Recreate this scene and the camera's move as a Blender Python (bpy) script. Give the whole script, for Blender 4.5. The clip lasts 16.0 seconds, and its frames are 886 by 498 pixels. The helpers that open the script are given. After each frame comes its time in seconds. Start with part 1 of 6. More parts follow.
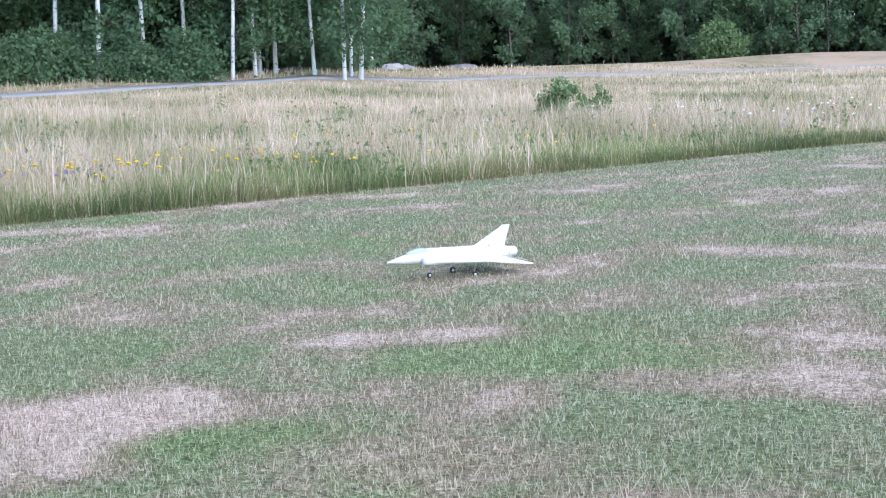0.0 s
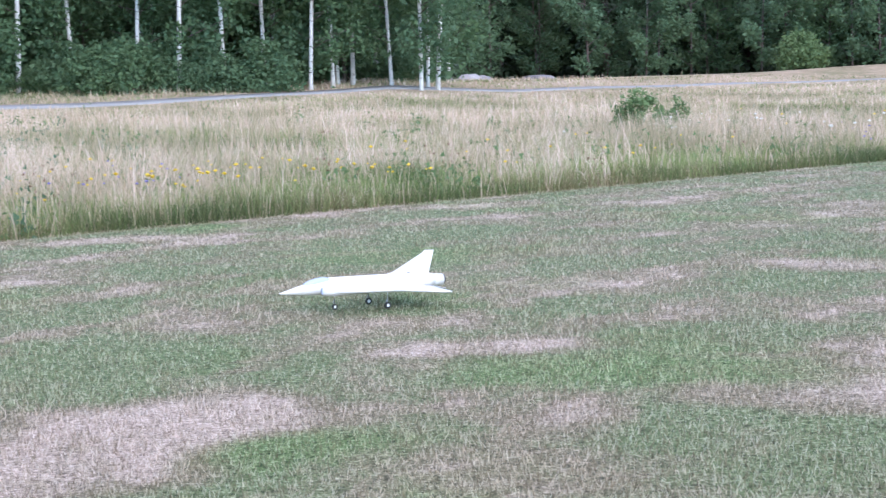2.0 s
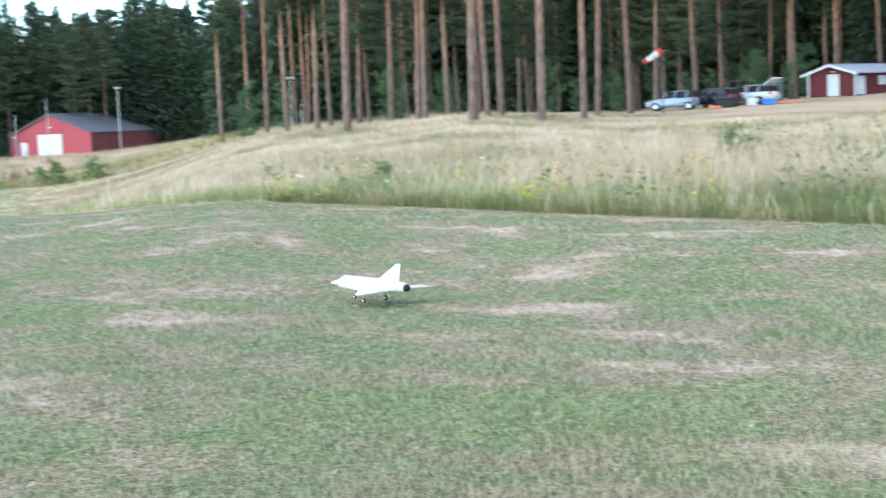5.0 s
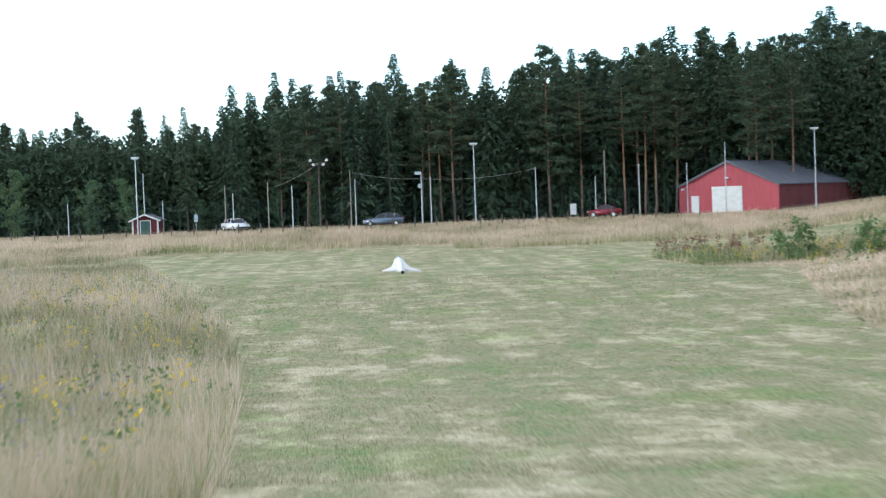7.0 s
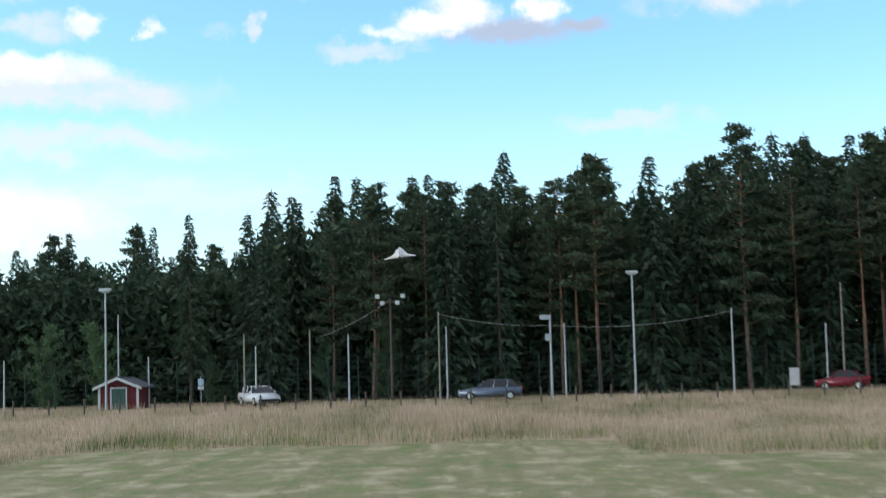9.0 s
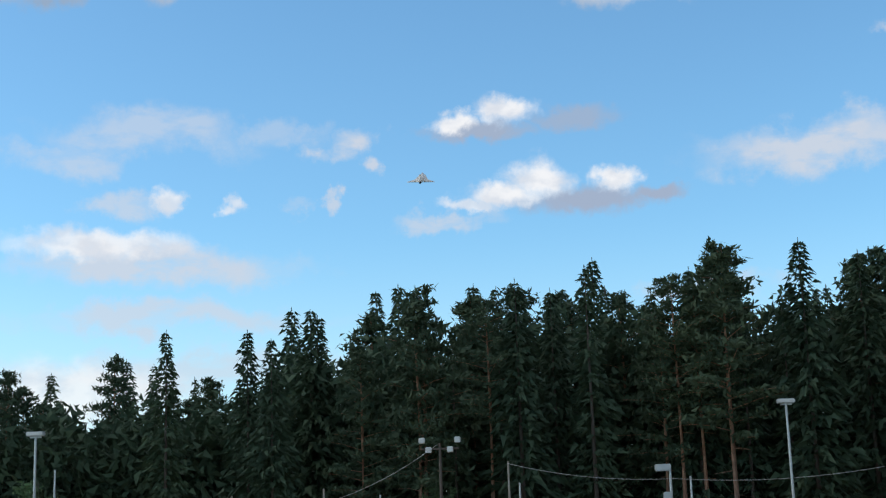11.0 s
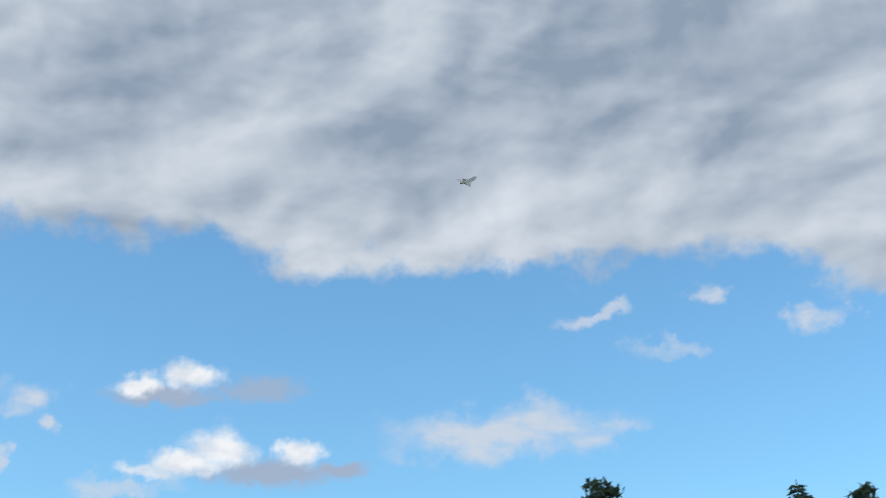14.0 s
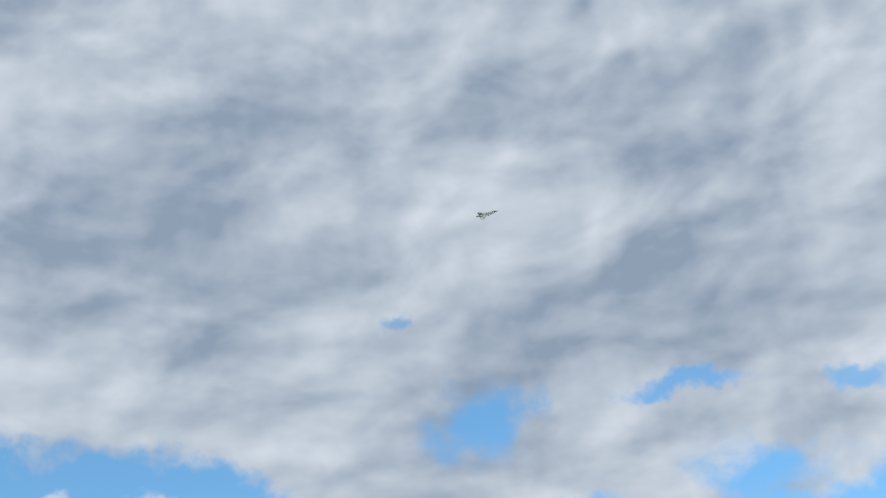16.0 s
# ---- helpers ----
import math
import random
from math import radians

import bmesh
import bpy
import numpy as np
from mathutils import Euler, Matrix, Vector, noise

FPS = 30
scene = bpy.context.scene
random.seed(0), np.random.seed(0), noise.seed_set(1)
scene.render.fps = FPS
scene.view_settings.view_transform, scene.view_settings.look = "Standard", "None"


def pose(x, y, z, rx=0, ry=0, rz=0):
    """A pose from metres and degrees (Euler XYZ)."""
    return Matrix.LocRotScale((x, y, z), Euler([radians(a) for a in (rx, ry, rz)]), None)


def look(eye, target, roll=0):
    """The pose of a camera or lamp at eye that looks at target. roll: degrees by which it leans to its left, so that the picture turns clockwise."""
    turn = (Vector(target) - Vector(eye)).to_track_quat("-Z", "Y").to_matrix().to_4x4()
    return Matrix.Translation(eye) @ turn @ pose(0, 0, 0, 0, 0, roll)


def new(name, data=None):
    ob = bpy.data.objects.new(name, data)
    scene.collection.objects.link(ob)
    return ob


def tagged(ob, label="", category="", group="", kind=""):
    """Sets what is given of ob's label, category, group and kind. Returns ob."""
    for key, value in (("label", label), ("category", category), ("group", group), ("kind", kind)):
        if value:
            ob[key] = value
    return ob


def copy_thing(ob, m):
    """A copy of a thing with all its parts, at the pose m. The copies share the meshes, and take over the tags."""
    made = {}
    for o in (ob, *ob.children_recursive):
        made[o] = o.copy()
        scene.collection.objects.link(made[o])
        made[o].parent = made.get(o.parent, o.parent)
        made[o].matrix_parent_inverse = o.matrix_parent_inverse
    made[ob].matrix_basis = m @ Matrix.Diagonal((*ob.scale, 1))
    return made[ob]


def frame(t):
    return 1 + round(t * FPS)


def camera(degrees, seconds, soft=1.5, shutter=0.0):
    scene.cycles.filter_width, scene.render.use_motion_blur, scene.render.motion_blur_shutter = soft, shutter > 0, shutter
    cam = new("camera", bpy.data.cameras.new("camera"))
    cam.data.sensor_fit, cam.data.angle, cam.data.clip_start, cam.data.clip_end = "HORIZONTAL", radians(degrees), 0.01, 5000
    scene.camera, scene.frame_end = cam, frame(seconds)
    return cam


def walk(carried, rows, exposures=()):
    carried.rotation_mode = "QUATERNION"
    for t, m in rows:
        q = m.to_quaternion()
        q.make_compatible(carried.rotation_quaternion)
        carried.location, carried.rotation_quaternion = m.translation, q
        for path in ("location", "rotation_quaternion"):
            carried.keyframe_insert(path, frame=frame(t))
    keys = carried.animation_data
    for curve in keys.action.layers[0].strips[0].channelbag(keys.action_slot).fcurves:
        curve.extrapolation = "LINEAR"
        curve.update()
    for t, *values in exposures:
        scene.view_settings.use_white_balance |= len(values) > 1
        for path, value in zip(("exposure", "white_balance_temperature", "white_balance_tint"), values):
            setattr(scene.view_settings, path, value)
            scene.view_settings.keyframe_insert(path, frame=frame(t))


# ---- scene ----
def view(x, y, z, heading, tilt, roll):
    """A camera pose: heading in degrees from north towards west, tilt above the horizon, lean."""
    return pose(x, y, z, 0, 0, heading) @ pose(0, 0, 0, 90 + tilt) @ pose(0, 0, 0, 0, 0, roll)


cam = camera(34.8, 16.0, soft=1.25, shutter=0.22)
walk(cam, [
    (0, view(-0.00, -0.00, 1.60, 0.00, -6.86, -1.62)),
    (0.5, view(-0.00, -0.00, 1.60, 0.22, -6.70, -1.71)),
    (1, view(-0.00, -0.00, 1.60, 0.25, -6.64, -1.69)),
    (1.5, view(-0.00, -0.00, 1.60, 0.67, -6.64, -1.60)),
    (2, view(-0.00, -0.00, 1.60, 3.06, -6.35, -1.50)),
    (2.5, view(-0.00, -0.00, 1.60, 9.32, -6.71, -1.59)),
    (3, view(-0.00, -0.00, 1.60, 21.24, -7.11, -1.61)),
    (3.2, view(-0.00, -0.00, 1.60, 27.22, -6.95, -1.79)),
    (3.3, view(-0.00, -0.00, 1.60, 30.52, -6.88, -1.70)),
    (3.5, view(-0.00, -0.00, 1.60, 38.23, -6.70, -1.77)),
    (4, view(-0.00, -0.00, 1.60, 59.08, -6.41, -1.83)),
    (4.2, view(-0.00, -0.00, 1.60, 67.82, -6.36, -2.06)),
    (4.5, view(-0.00, -0.00, 1.60, 79.24, -5.90, -2.30)),
    (5, view(-0.00, -0.00, 1.60, 92.76, -5.22, -2.53)),
    (5.2, view(-0.00, -0.00, 1.60, 97.03, -4.48, -2.66)),
    (5.7, view(-5.66, -3.20, 1.60, 105.20, -3.30, -2.50)),
    (6.3, view(-20.02, -11.33, 1.60, 112.20, -2.40, -2.30)),
    (6.8, view(-33.51, -18.96, 1.60, 115.60, -2.05, -2.15)),
    (7.3, view(-46.88, -26.52, 1.60, 117.67, -2.02, -2.05)),
    (7.5, view(-52.22, -29.55, 1.60, 118.43, -1.98, -2.03)),
    (8, view(-65.63, -37.13, 1.60, 119.60, -0.62, -1.86)),
    (8.5, view(-77.99, -44.12, 1.60, 119.33, 1.45, -1.79)),
    (9, view(-90.43, -51.16, 1.60, 120.23, 4.63, -1.55)),
    (9.2, view(-95.38, -53.97, 1.60, 121.38, 6.27, -1.48)),
    (10, view(-105.31, -59.58, 1.60, 122.40, 8.80, -1.60)),
    (10.7, view(-114.45, -64.75, 1.60, 123.10, 11.00, -1.85)),
    (11.5, view(-119.09, -67.38, 1.60, 123.35, 12.70, -2.09)),
    (12, view(-119.09, -67.38, 1.60, 123.50, 15.17, -1.95)),
    (12.5, view(-119.09, -67.38, 1.60, 121.99, 17.90, -1.86)),
    (13, view(-119.09, -67.38, 1.60, 119.35, 20.13, -1.74)),
    (13.5, view(-119.09, -67.38, 1.60, 115.00, 21.38, -1.79)),
    (14, view(-119.09, -67.38, 1.60, 109.79, 22.24, -1.58)),
    (14.5, view(-119.09, -67.38, 1.60, 103.64, 24.54, -1.30)),
    (15, view(-119.09, -67.38, 1.60, 98.09, 27.39, -1.25)),
    (15.5, view(-119.09, -67.38, 1.60, 92.32, 28.96, -1.19)),
    (16, view(-119.09, -67.38, 1.60, 86.10, 30.06, -1.31)),
], exposures=[(0, 1.6, 5950, 24), (2.0, 1.59, 6000, 27), (3.0, 1.62, 6200, 22), (3.5, 1.42, 6450, 17), (4.5, 1.65, 6450, 16), (5.2, 1.78, 6350, 13), (7.3, 1.12, 6700, 14), (8.6, 1.05, 6750, 13), (9.0, 0.45, 6800, 13), (9.3, 0.0, 6750, 13), (11.3, 0.0, 6550, 11), (16.0, 0.0, 6500, 10)])

# ---- sky and sun ----
SUN_AZ, SUN_EL = 215.0, 28.0


class Nodes:
    """Short forms for building node trees."""

    def __init__(self, tree):
        self.tree = tree

    def add(self, kind, operation=None, use_clamp=False, interpolation_type=None, blend_type=None, rotation_type=None, attribute_name=None):
        n = self.tree.nodes.new(kind)
        if operation:
            n.operation = operation
        if use_clamp:
            n.use_clamp = True
        if interpolation_type:
            n.interpolation_type = interpolation_type
        if blend_type:
            n.data_type, n.blend_type = "RGBA", blend_type
        if rotation_type:
            n.rotation_type = rotation_type
        if attribute_name:
            n.attribute_name = attribute_name
        return n

    def link(self, a, b):
        self.tree.links.new(a, b)

    def put(self, socket, value):
        if isinstance(value, bpy.types.NodeSocket):
            self.link(value, socket)
        else:
            socket.default_value = value

    def math(self, op, a, b=0.0, c=0.0, clamp=False):
        n = self.add("ShaderNodeMath", operation=op, use_clamp=clamp)
        for s, v in zip(n.inputs, (a, b, c)):
            self.put(s, v)
        return n.outputs[0]

    def vec(self, op, a, b=(0, 0, 0)):
        n = self.add("ShaderNodeVectorMath", operation=op)
        self.put(n.inputs[0], a)
        self.put(n.inputs[1], b)
        return n.outputs["Value"] if op == "LENGTH" else n.outputs[0]

    def step(self, v, lo, hi, smooth=True):
        n = self.add("ShaderNodeMapRange", interpolation_type="SMOOTHSTEP" if smooth else "LINEAR")
        self.put(n.inputs[0], v)
        n.inputs[1].default_value, n.inputs[2].default_value = lo, hi
        return n.outputs[0]

    def noise(self, vector, scale, detail=4.0, rough=0.55, out=0, dist=0.0):
        n = self.add("ShaderNodeTexNoise")
        if vector is not None:
            self.link(vector, n.inputs["Vector"])
        n.inputs["Scale"].default_value, n.inputs["Detail"].default_value = scale, detail
        n.inputs["Roughness"].default_value, n.inputs["Distortion"].default_value = rough, dist
        return n.outputs[out]

    def mix(self, fac, a, b, blend="MIX"):
        n = self.add("ShaderNodeMix", blend_type=blend)
        self.put(n.inputs[0], fac)
        self.put(n.inputs[6], (*a, 1) if isinstance(a, tuple) else a)
        self.put(n.inputs[7], (*b, 1) if isinstance(b, tuple) else b)
        return n.outputs[2]


world = bpy.data.worlds.new("sky")
scene.world = world
world.use_nodes = True
world.node_tree.nodes.clear()
W = Nodes(world.node_tree)
way = W.add("ShaderNodeTexCoord").outputs["Generated"]
sep = W.add("ShaderNodeSeparateXYZ")
W.link(way, sep.inputs[0])
heading = W.math("DEGREES", W.math("ARCTAN2", W.math("MULTIPLY", sep.outputs[0], -1.0), sep.outputs[1]))
height = W.math("DEGREES", W.math("ARCSINE", sep.outputs[2]))
flat = W.add("ShaderNodeCombineXYZ")
W.link(heading, flat.inputs[0])
W.link(height, flat.inputs[1])
flat = flat.outputs[0]
wobble = W.vec("SUBTRACT", W.noise(flat, 0.45, 6, 0.6, 1), (0.5, 0.5, 0.5))
puffs = W.vec("SUBTRACT", W.noise(flat, 1.5, 5, 0.6, 1), (0.5, 0.5, 0.5))
bent = W.vec("ADD", W.vec("ADD", flat, W.vec("MULTIPLY", wobble, (2.6, 1.7, 0))), W.vec("MULTIPLY", puffs, (1.0, 0.7, 0)))
soft_bent = W.vec("ADD", flat, W.vec("MULTIPLY", W.vec("SUBTRACT", W.noise(flat, 0.28, 6, 0.62, 1), (0.5, 0.5, 0.5)), (7.5, 4.0, 0)))
fields = {"white": 0.0, "grey": 0.0, "thin": 0.0, "hole": 0.0}


def cloud(kind, az, el, wide, high, strength=1.0, crisp=0.28):
    """An uneven patch of cloud, in degrees of heading and height."""
    base = soft_bent if kind in ("thin", "hole") else bent
    d = W.vec("MULTIPLY", W.vec("SUBTRACT", base, (az, el, 0)), (1 / wide, 1 / high, 0))
    m = W.math("MULTIPLY", W.step(W.vec("LENGTH", d), 1.0, crisp), strength)
    fields[kind] = m if isinstance(fields[kind], float) else W.math("MAXIMUM", fields[kind], m)


# the two heaped clouds over the wood and the small ones beside them
cloud("white", 119.1, 14.3, 1.9, 1.05)
cloud("white", 121.9, 13.35, 1.5, 0.4, 0.8)
cloud("white", 120.7, 13.7, 2.0, 0.75)
cloud("white", 116.0, 14.1, 1.15, 0.7)
cloud("grey", 117.2, 13.3, 4.2, 0.75)
cloud("grey", 114.4, 13.4, 1.9, 0.45)
cloud("thin", 123.0, 12.8, 3.0, 0.5, 0.7)
cloud("white", 120.5, 17.0, 1.6, 0.75)
cloud("white", 122.6, 16.6, 1.3, 0.55)
cloud("grey", 121.4, 16.2, 3.2, 0.5)
cloud("grey", 117.6, 16.6, 2.4, 0.65, 0.8)
cloud("thin", 126.9, 16.0, 1.9, 0.95, 0.95)
cloud("thin", 125.8, 14.7, 1.0, 0.6, 0.9)
cloud("thin", 127.8, 13.6, 0.8, 0.45, 0.8)
cloud("white", 134.5, 13.7, 0.75, 0.7, 0.85)
cloud("white", 131.7, 13.5, 0.65, 0.5, 0.75)
cloud("thin", 136.6, 13.5, 1.8, 0.8, 0.7)
cloud("thin", 129.6, 13.6, 1.1, 0.5, 0.5)
cloud("thin", 135.0, 16.3, 5.5, 1.3, 0.6)
cloud("thin", 138.0, 15.4, 3.0, 1.0, 0.6)
cloud("thin", 129.6, 16.6, 2.0, 0.8, 0.4)
cloud("white", 137.3, 11.9, 5.0, 0.8, 0.85)
cloud("thin", 135.0, 11.2, 7.5, 1.1, 0.9)
cloud("thin", 134.5, 9.1, 8.0, 0.9, 0.75)
cloud("thin", 133.0, 7.0, 9.0, 1.2, 0.6)
cloud("white", 138.0, 6.0, 6.0, 1.8, 0.8)
cloud("thin", 107.4, 14.9, 6.8, 1.15, 0.95)
cloud("thin", 103.5, 14.7, 2.5, 0.9, 0.8)
cloud("thin", 103.8, 19.3, 2.0, 0.45, 0.75)
cloud("thin", 98.4, 19.8, 1.3, 0.55, 0.8)
cloud("thin", 93.9, 18.7, 1.7, 0.65, 0.85)
cloud("thin", 100.4, 17.9, 2.2, 0.45, 0.5)
cloud("thin", 112.0, 9.4, 3.5, 0.6, 0.6)
cloud("thin", 86.4, 20.3, 2.6, 1.5, 0.95)
cloud("thin", 91.3, 20.3, 2.2, 1.2, 0.9)
cloud("thin", 76.0, 21.6, 4.5, 1.2, 0.8)
cloud("thin", 82.0, 18.3, 5.5, 1.2, 0.8)
# gaps of blue in the sheet of cloud above
cloud("hole", 84.6, 22.9, 3.0, 2.2, 1.0, 0.3)
cloud("hole", 95.6, 20.3, 2.0, 0.6)
cloud("hole", 73.0, 20.8, 4.5, 1.6)
cloud("hole", 75.5, 24.0, 3.4, 0.6, 0.9)
cloud("hole", 68.0, 23.6, 2.8, 0.7, 0.8)
cloud("hole", 88.6, 27.2, 1.1, 0.5, 0.7, 0.1)

# the sheet of cloud: its edge sags and rises along the sky
rim = W.math("ADD", 22.0, W.math("MULTIPLY", W.math("SINE", W.math("MULTIPLY", heading, 0.21)), 0.5))
fall = W.math("MULTIPLY", W.step(heading, 114.0, 91.0), -2.4)
fall = W.math("ADD", fall, W.math("MULTIPLY", W.step(heading, 114.0, 122.0), 0.15))
rim = W.math("ADD", rim, fall)
ragged = W.math("MULTIPLY", W.math("SUBTRACT", W.noise(flat, 0.22, 7, 0.6), 0.5), 6.5)
sheet = W.step(W.math("ADD", W.math("SUBTRACT", height, rim), ragged), -0.35, 0.9)
sheet = W.math("MULTIPLY", sheet, W.math("SUBTRACT", 1.0, fields["hole"]))
tilted = W.add("ShaderNodeVectorRotate", rotation_type="Z_AXIS")
W.link(flat, tilted.inputs["Vector"])
tilted.inputs["Angle"].default_value = radians(5)
stretch = W.vec("MULTIPLY", tilted.outputs[0], (0.078, 0.15, 0.1))


def relief(p, scale, detail, rough, towards):
    """Heaped cloud: the sides turned to the sun are lighter than the others."""
    a = W.noise(p, scale, detail, rough, 0, 0.25)
    b = W.noise(W.vec("ADD", p, towards), scale, detail, rough, 0, 0.25)
    return a, W.math("SUBTRACT", a, b)


billow, billow_lit = relief(stretch, 1.15, 4, 0.48, (0.10, 0.13, 0))
tufts, tufts_lit = relief(W.vec("MULTIPLY", tilted.outputs[0], (0.23, 0.38, 0.1)), 1.0, 4, 0.48, (0.12, 0.18, 0))
pale = W.math("ADD", W.math("MULTIPLY", W.step(billow, 0.34, 0.68), 0.42), W.math("ADD", W.math("MULTIPLY", billow_lit, 1.15), W.math("MULTIPLY", tufts_lit, 1.05)))
rise = W.step(W.math("SUBTRACT", height, rim), 7.0, 0.5)
pale = W.math("ADD", W.math("ADD", pale, 0.15), W.math("MULTIPLY", rise, 0.13), clamp=True)
sheet_colour = W.mix(pale, (0.27, 0.345, 0.45), (0.72, 0.78, 0.85))
wisps = W.math("ADD", 0.48, W.math("MULTIPLY", W.step(W.noise(W.vec("MULTIPLY", flat, (0.42, 1.0, 0.1)), 1.0, 5, 0.55), 0.34, 0.62), 0.75), clamp=True)
heap = W.step(W.noise(W.vec("MULTIPLY", flat, (0.7, 1.0, 0.1)), 1.0, 4, 0.5), 0.38, 0.62)

sky = W.add("ShaderNodeTexSky")
sky.sky_type, sky.sun_disc = "NISHITA", False
sky.sun_elevation, sky.sun_rotation, sky.altitude = radians(SUN_EL), radians(-SUN_AZ), 100
sky.air_density, sky.dust_density, sky.ozone_density = 1.0, 0.6, 1.3
blue = W.mix(1.0, sky.outputs[0], (0.122, 0.186, 0.208), "MULTIPLY")
haze = W.math("MULTIPLY", W.step(height, 13.0, 1.0), 0.62)
blue = W.mix(haze, blue, (0.66, 0.86, 0.97))
blue = W.mix(W.math("MULTIPLY", W.math("MULTIPLY", fields["thin"], wisps), 0.95), blue, (0.62, 0.68, 0.77))
blue = W.mix(sheet, blue, sheet_colour)
blue = W.mix(fields["grey"], blue, (0.36, 0.45, 0.60))
blue = W.mix(W.math("MULTIPLY", fields["white"], 0.94), blue, W.mix(heap, (0.74, 0.78, 0.84), (0.93, 0.94, 0.95)))
back = W.add("ShaderNodeBackground")
W.link(blue, back.inputs[0])
back.inputs[1].default_value = 1.0
W.link(back.outputs[0], W.add("ShaderNodeOutputWorld").inputs[0])

sun = new("sun", bpy.data.lights.new("sun", "SUN"))
sun.data.energy, sun.data.angle, sun.data.color = 0.7, radians(18), (1.0, 0.95, 0.88)
sx, sy, sz = -math.sin(radians(SUN_AZ)) * math.cos(radians(SUN_EL)), math.cos(radians(SUN_AZ)) * math.cos(radians(SUN_EL)), math.sin(radians(SUN_EL))
sun.matrix_world = look((sx * 50, sy * 50, sz * 50), (0, 0, 0))


# ---- materials ----
def material(name, build, rough=0.7, metal=0.0, bump=0.0, bump_scale=40.0, through_light=0.0, spec=0.5):
    m = bpy.data.materials.new(name)
    m.use_nodes = True
    m.node_tree.nodes.clear()
    n = Nodes(m.node_tree)
    out = n.add("ShaderNodeOutputMaterial")
    b = n.add("ShaderNodeBsdfPrincipled")
    n.put(b.inputs["Base Color"], build(n) if callable(build) else (*build, 1))
    b.inputs["Roughness"].default_value, b.inputs["Metallic"].default_value = rough, metal
    b.inputs["Specular IOR Level"].default_value = spec
    if bump:
        h = n.noise(n.add("ShaderNodeTexCoord").outputs["Object"], bump_scale, 3)
        k = n.add("ShaderNodeBump")
        k.inputs["Strength"].default_value = bump
        n.link(h, k.inputs["Height"])
        n.link(k.outputs[0], b.inputs["Normal"])
    if through_light:
        tr = n.add("ShaderNodeBsdfTranslucent")
        n.put(tr.inputs[0], b.inputs["Base Color"].links[0].from_socket if b.inputs["Base Color"].links else (*build, 1))
        mx = n.add("ShaderNodeMixShader")
        mx.inputs[0].default_value = through_light
        n.link(b.outputs[0], mx.inputs[1])
        n.link(tr.outputs[0], mx.inputs[2])
        n.link(mx.outputs[0], out.inputs[0])
    else:
        n.link(b.outputs[0], out.inputs[0])
    return m


def mottled(a, b, scale=3.0, fine=30.0, space="Object"):
    """Two colours mixed by a coarse and a fine noise."""
    def build(n):
        p = n.add("ShaderNodeTexCoord").outputs[space]
        f = n.math("ADD", n.math("MULTIPLY", n.step(n.noise(p, scale, 4), 0.3, 0.7), 0.65), n.math("MULTIPLY", n.noise(p, fine, 2), 0.35))
        return n.mix(f, a, b)
    return build


def leafy(a, b, tint):
    """Leaves: clump by clump and tree by tree in different greens."""
    def build(n):
        p = n.add("ShaderNodeTexCoord").outputs["Object"]
        info = n.add("ShaderNodeObjectInfo").outputs["Random"]
        isl = n.add("ShaderNodeNewGeometry").outputs["Random Per Island"]
        f = n.math("ADD", n.math("MULTIPLY", n.noise(p, 0.5, 3), 0.55), n.math("MULTIPLY", isl, 0.5))
        c = n.mix(f, a, b)
        return n.mix(n.math("MULTIPLY", info, 0.7), c, tint)
    return build


def planked(colour, dark, step=0.18, axis=0):
    """Painted boards: each board a little different, weathered in streaks."""
    def build(n):
        p = n.add("ShaderNodeTexCoord").outputs["Object"]
        s = n.vec("MULTIPLY", p, (1 / step if axis == 0 else 0.6, 1 / step if axis == 1 else 0.6, 0.35))
        return n.mix(n.step(n.noise(s, 1.0, 4), 0.3, 0.75), colour, dark)
    return build


def blades(stops):
    """Grass blades coloured blade by blade and patch by patch."""
    def build(n):
        p = n.add("ShaderNodeTexCoord").outputs["Object"]
        isl = n.add("ShaderNodeNewGeometry").outputs["Random Per Island"]
        big = n.noise(p, 0.13, 4, 0.6)
        mid = n.noise(p, 0.7, 3)
        f = n.math("ADD", n.math("ADD", n.math("MULTIPLY", n.step(big, 0.36, 0.64), 0.42), n.math("MULTIPLY", n.step(mid, 0.35, 0.65), 0.22)), n.math("MULTIPLY", isl, 0.42))
        r = n.add("ShaderNodeValToRGB")
        n.link(f, r.inputs[0])
        el = r.color_ramp.elements
        while len(el) < len(stops):
            el.new(0.5)
        for e, (pos, c) in zip(el, stops):
            e.position, e.color = pos, (*c, 1)
        return r.outputs[0]
    return build


def pine_bark(n):
    """Scots pine: furrowed grey-brown at the foot, thin orange bark higher up."""
    p = n.add("ShaderNodeTexCoord").outputs["Object"]
    z = n.add("ShaderNodeSeparateXYZ")
    n.link(p, z.inputs[0])
    plates = n.noise(n.vec("MULTIPLY", p, (5.0, 5.0, 1.2)), 1.6, 5, 0.65)
    foot = n.mix(n.step(plates, 0.35, 0.65), (0.10, 0.068, 0.055), (0.25, 0.165, 0.135))
    upper = n.mix(n.step(plates, 0.35, 0.65), (0.20, 0.095, 0.055), (0.40, 0.215, 0.13))
    high = n.step(n.math("ADD", z.outputs[2], n.math("MULTIPLY", n.noise(p, 0.7, 3), 5.0)), 4.0, 13.0)
    return n.mix(high, foot, upper)


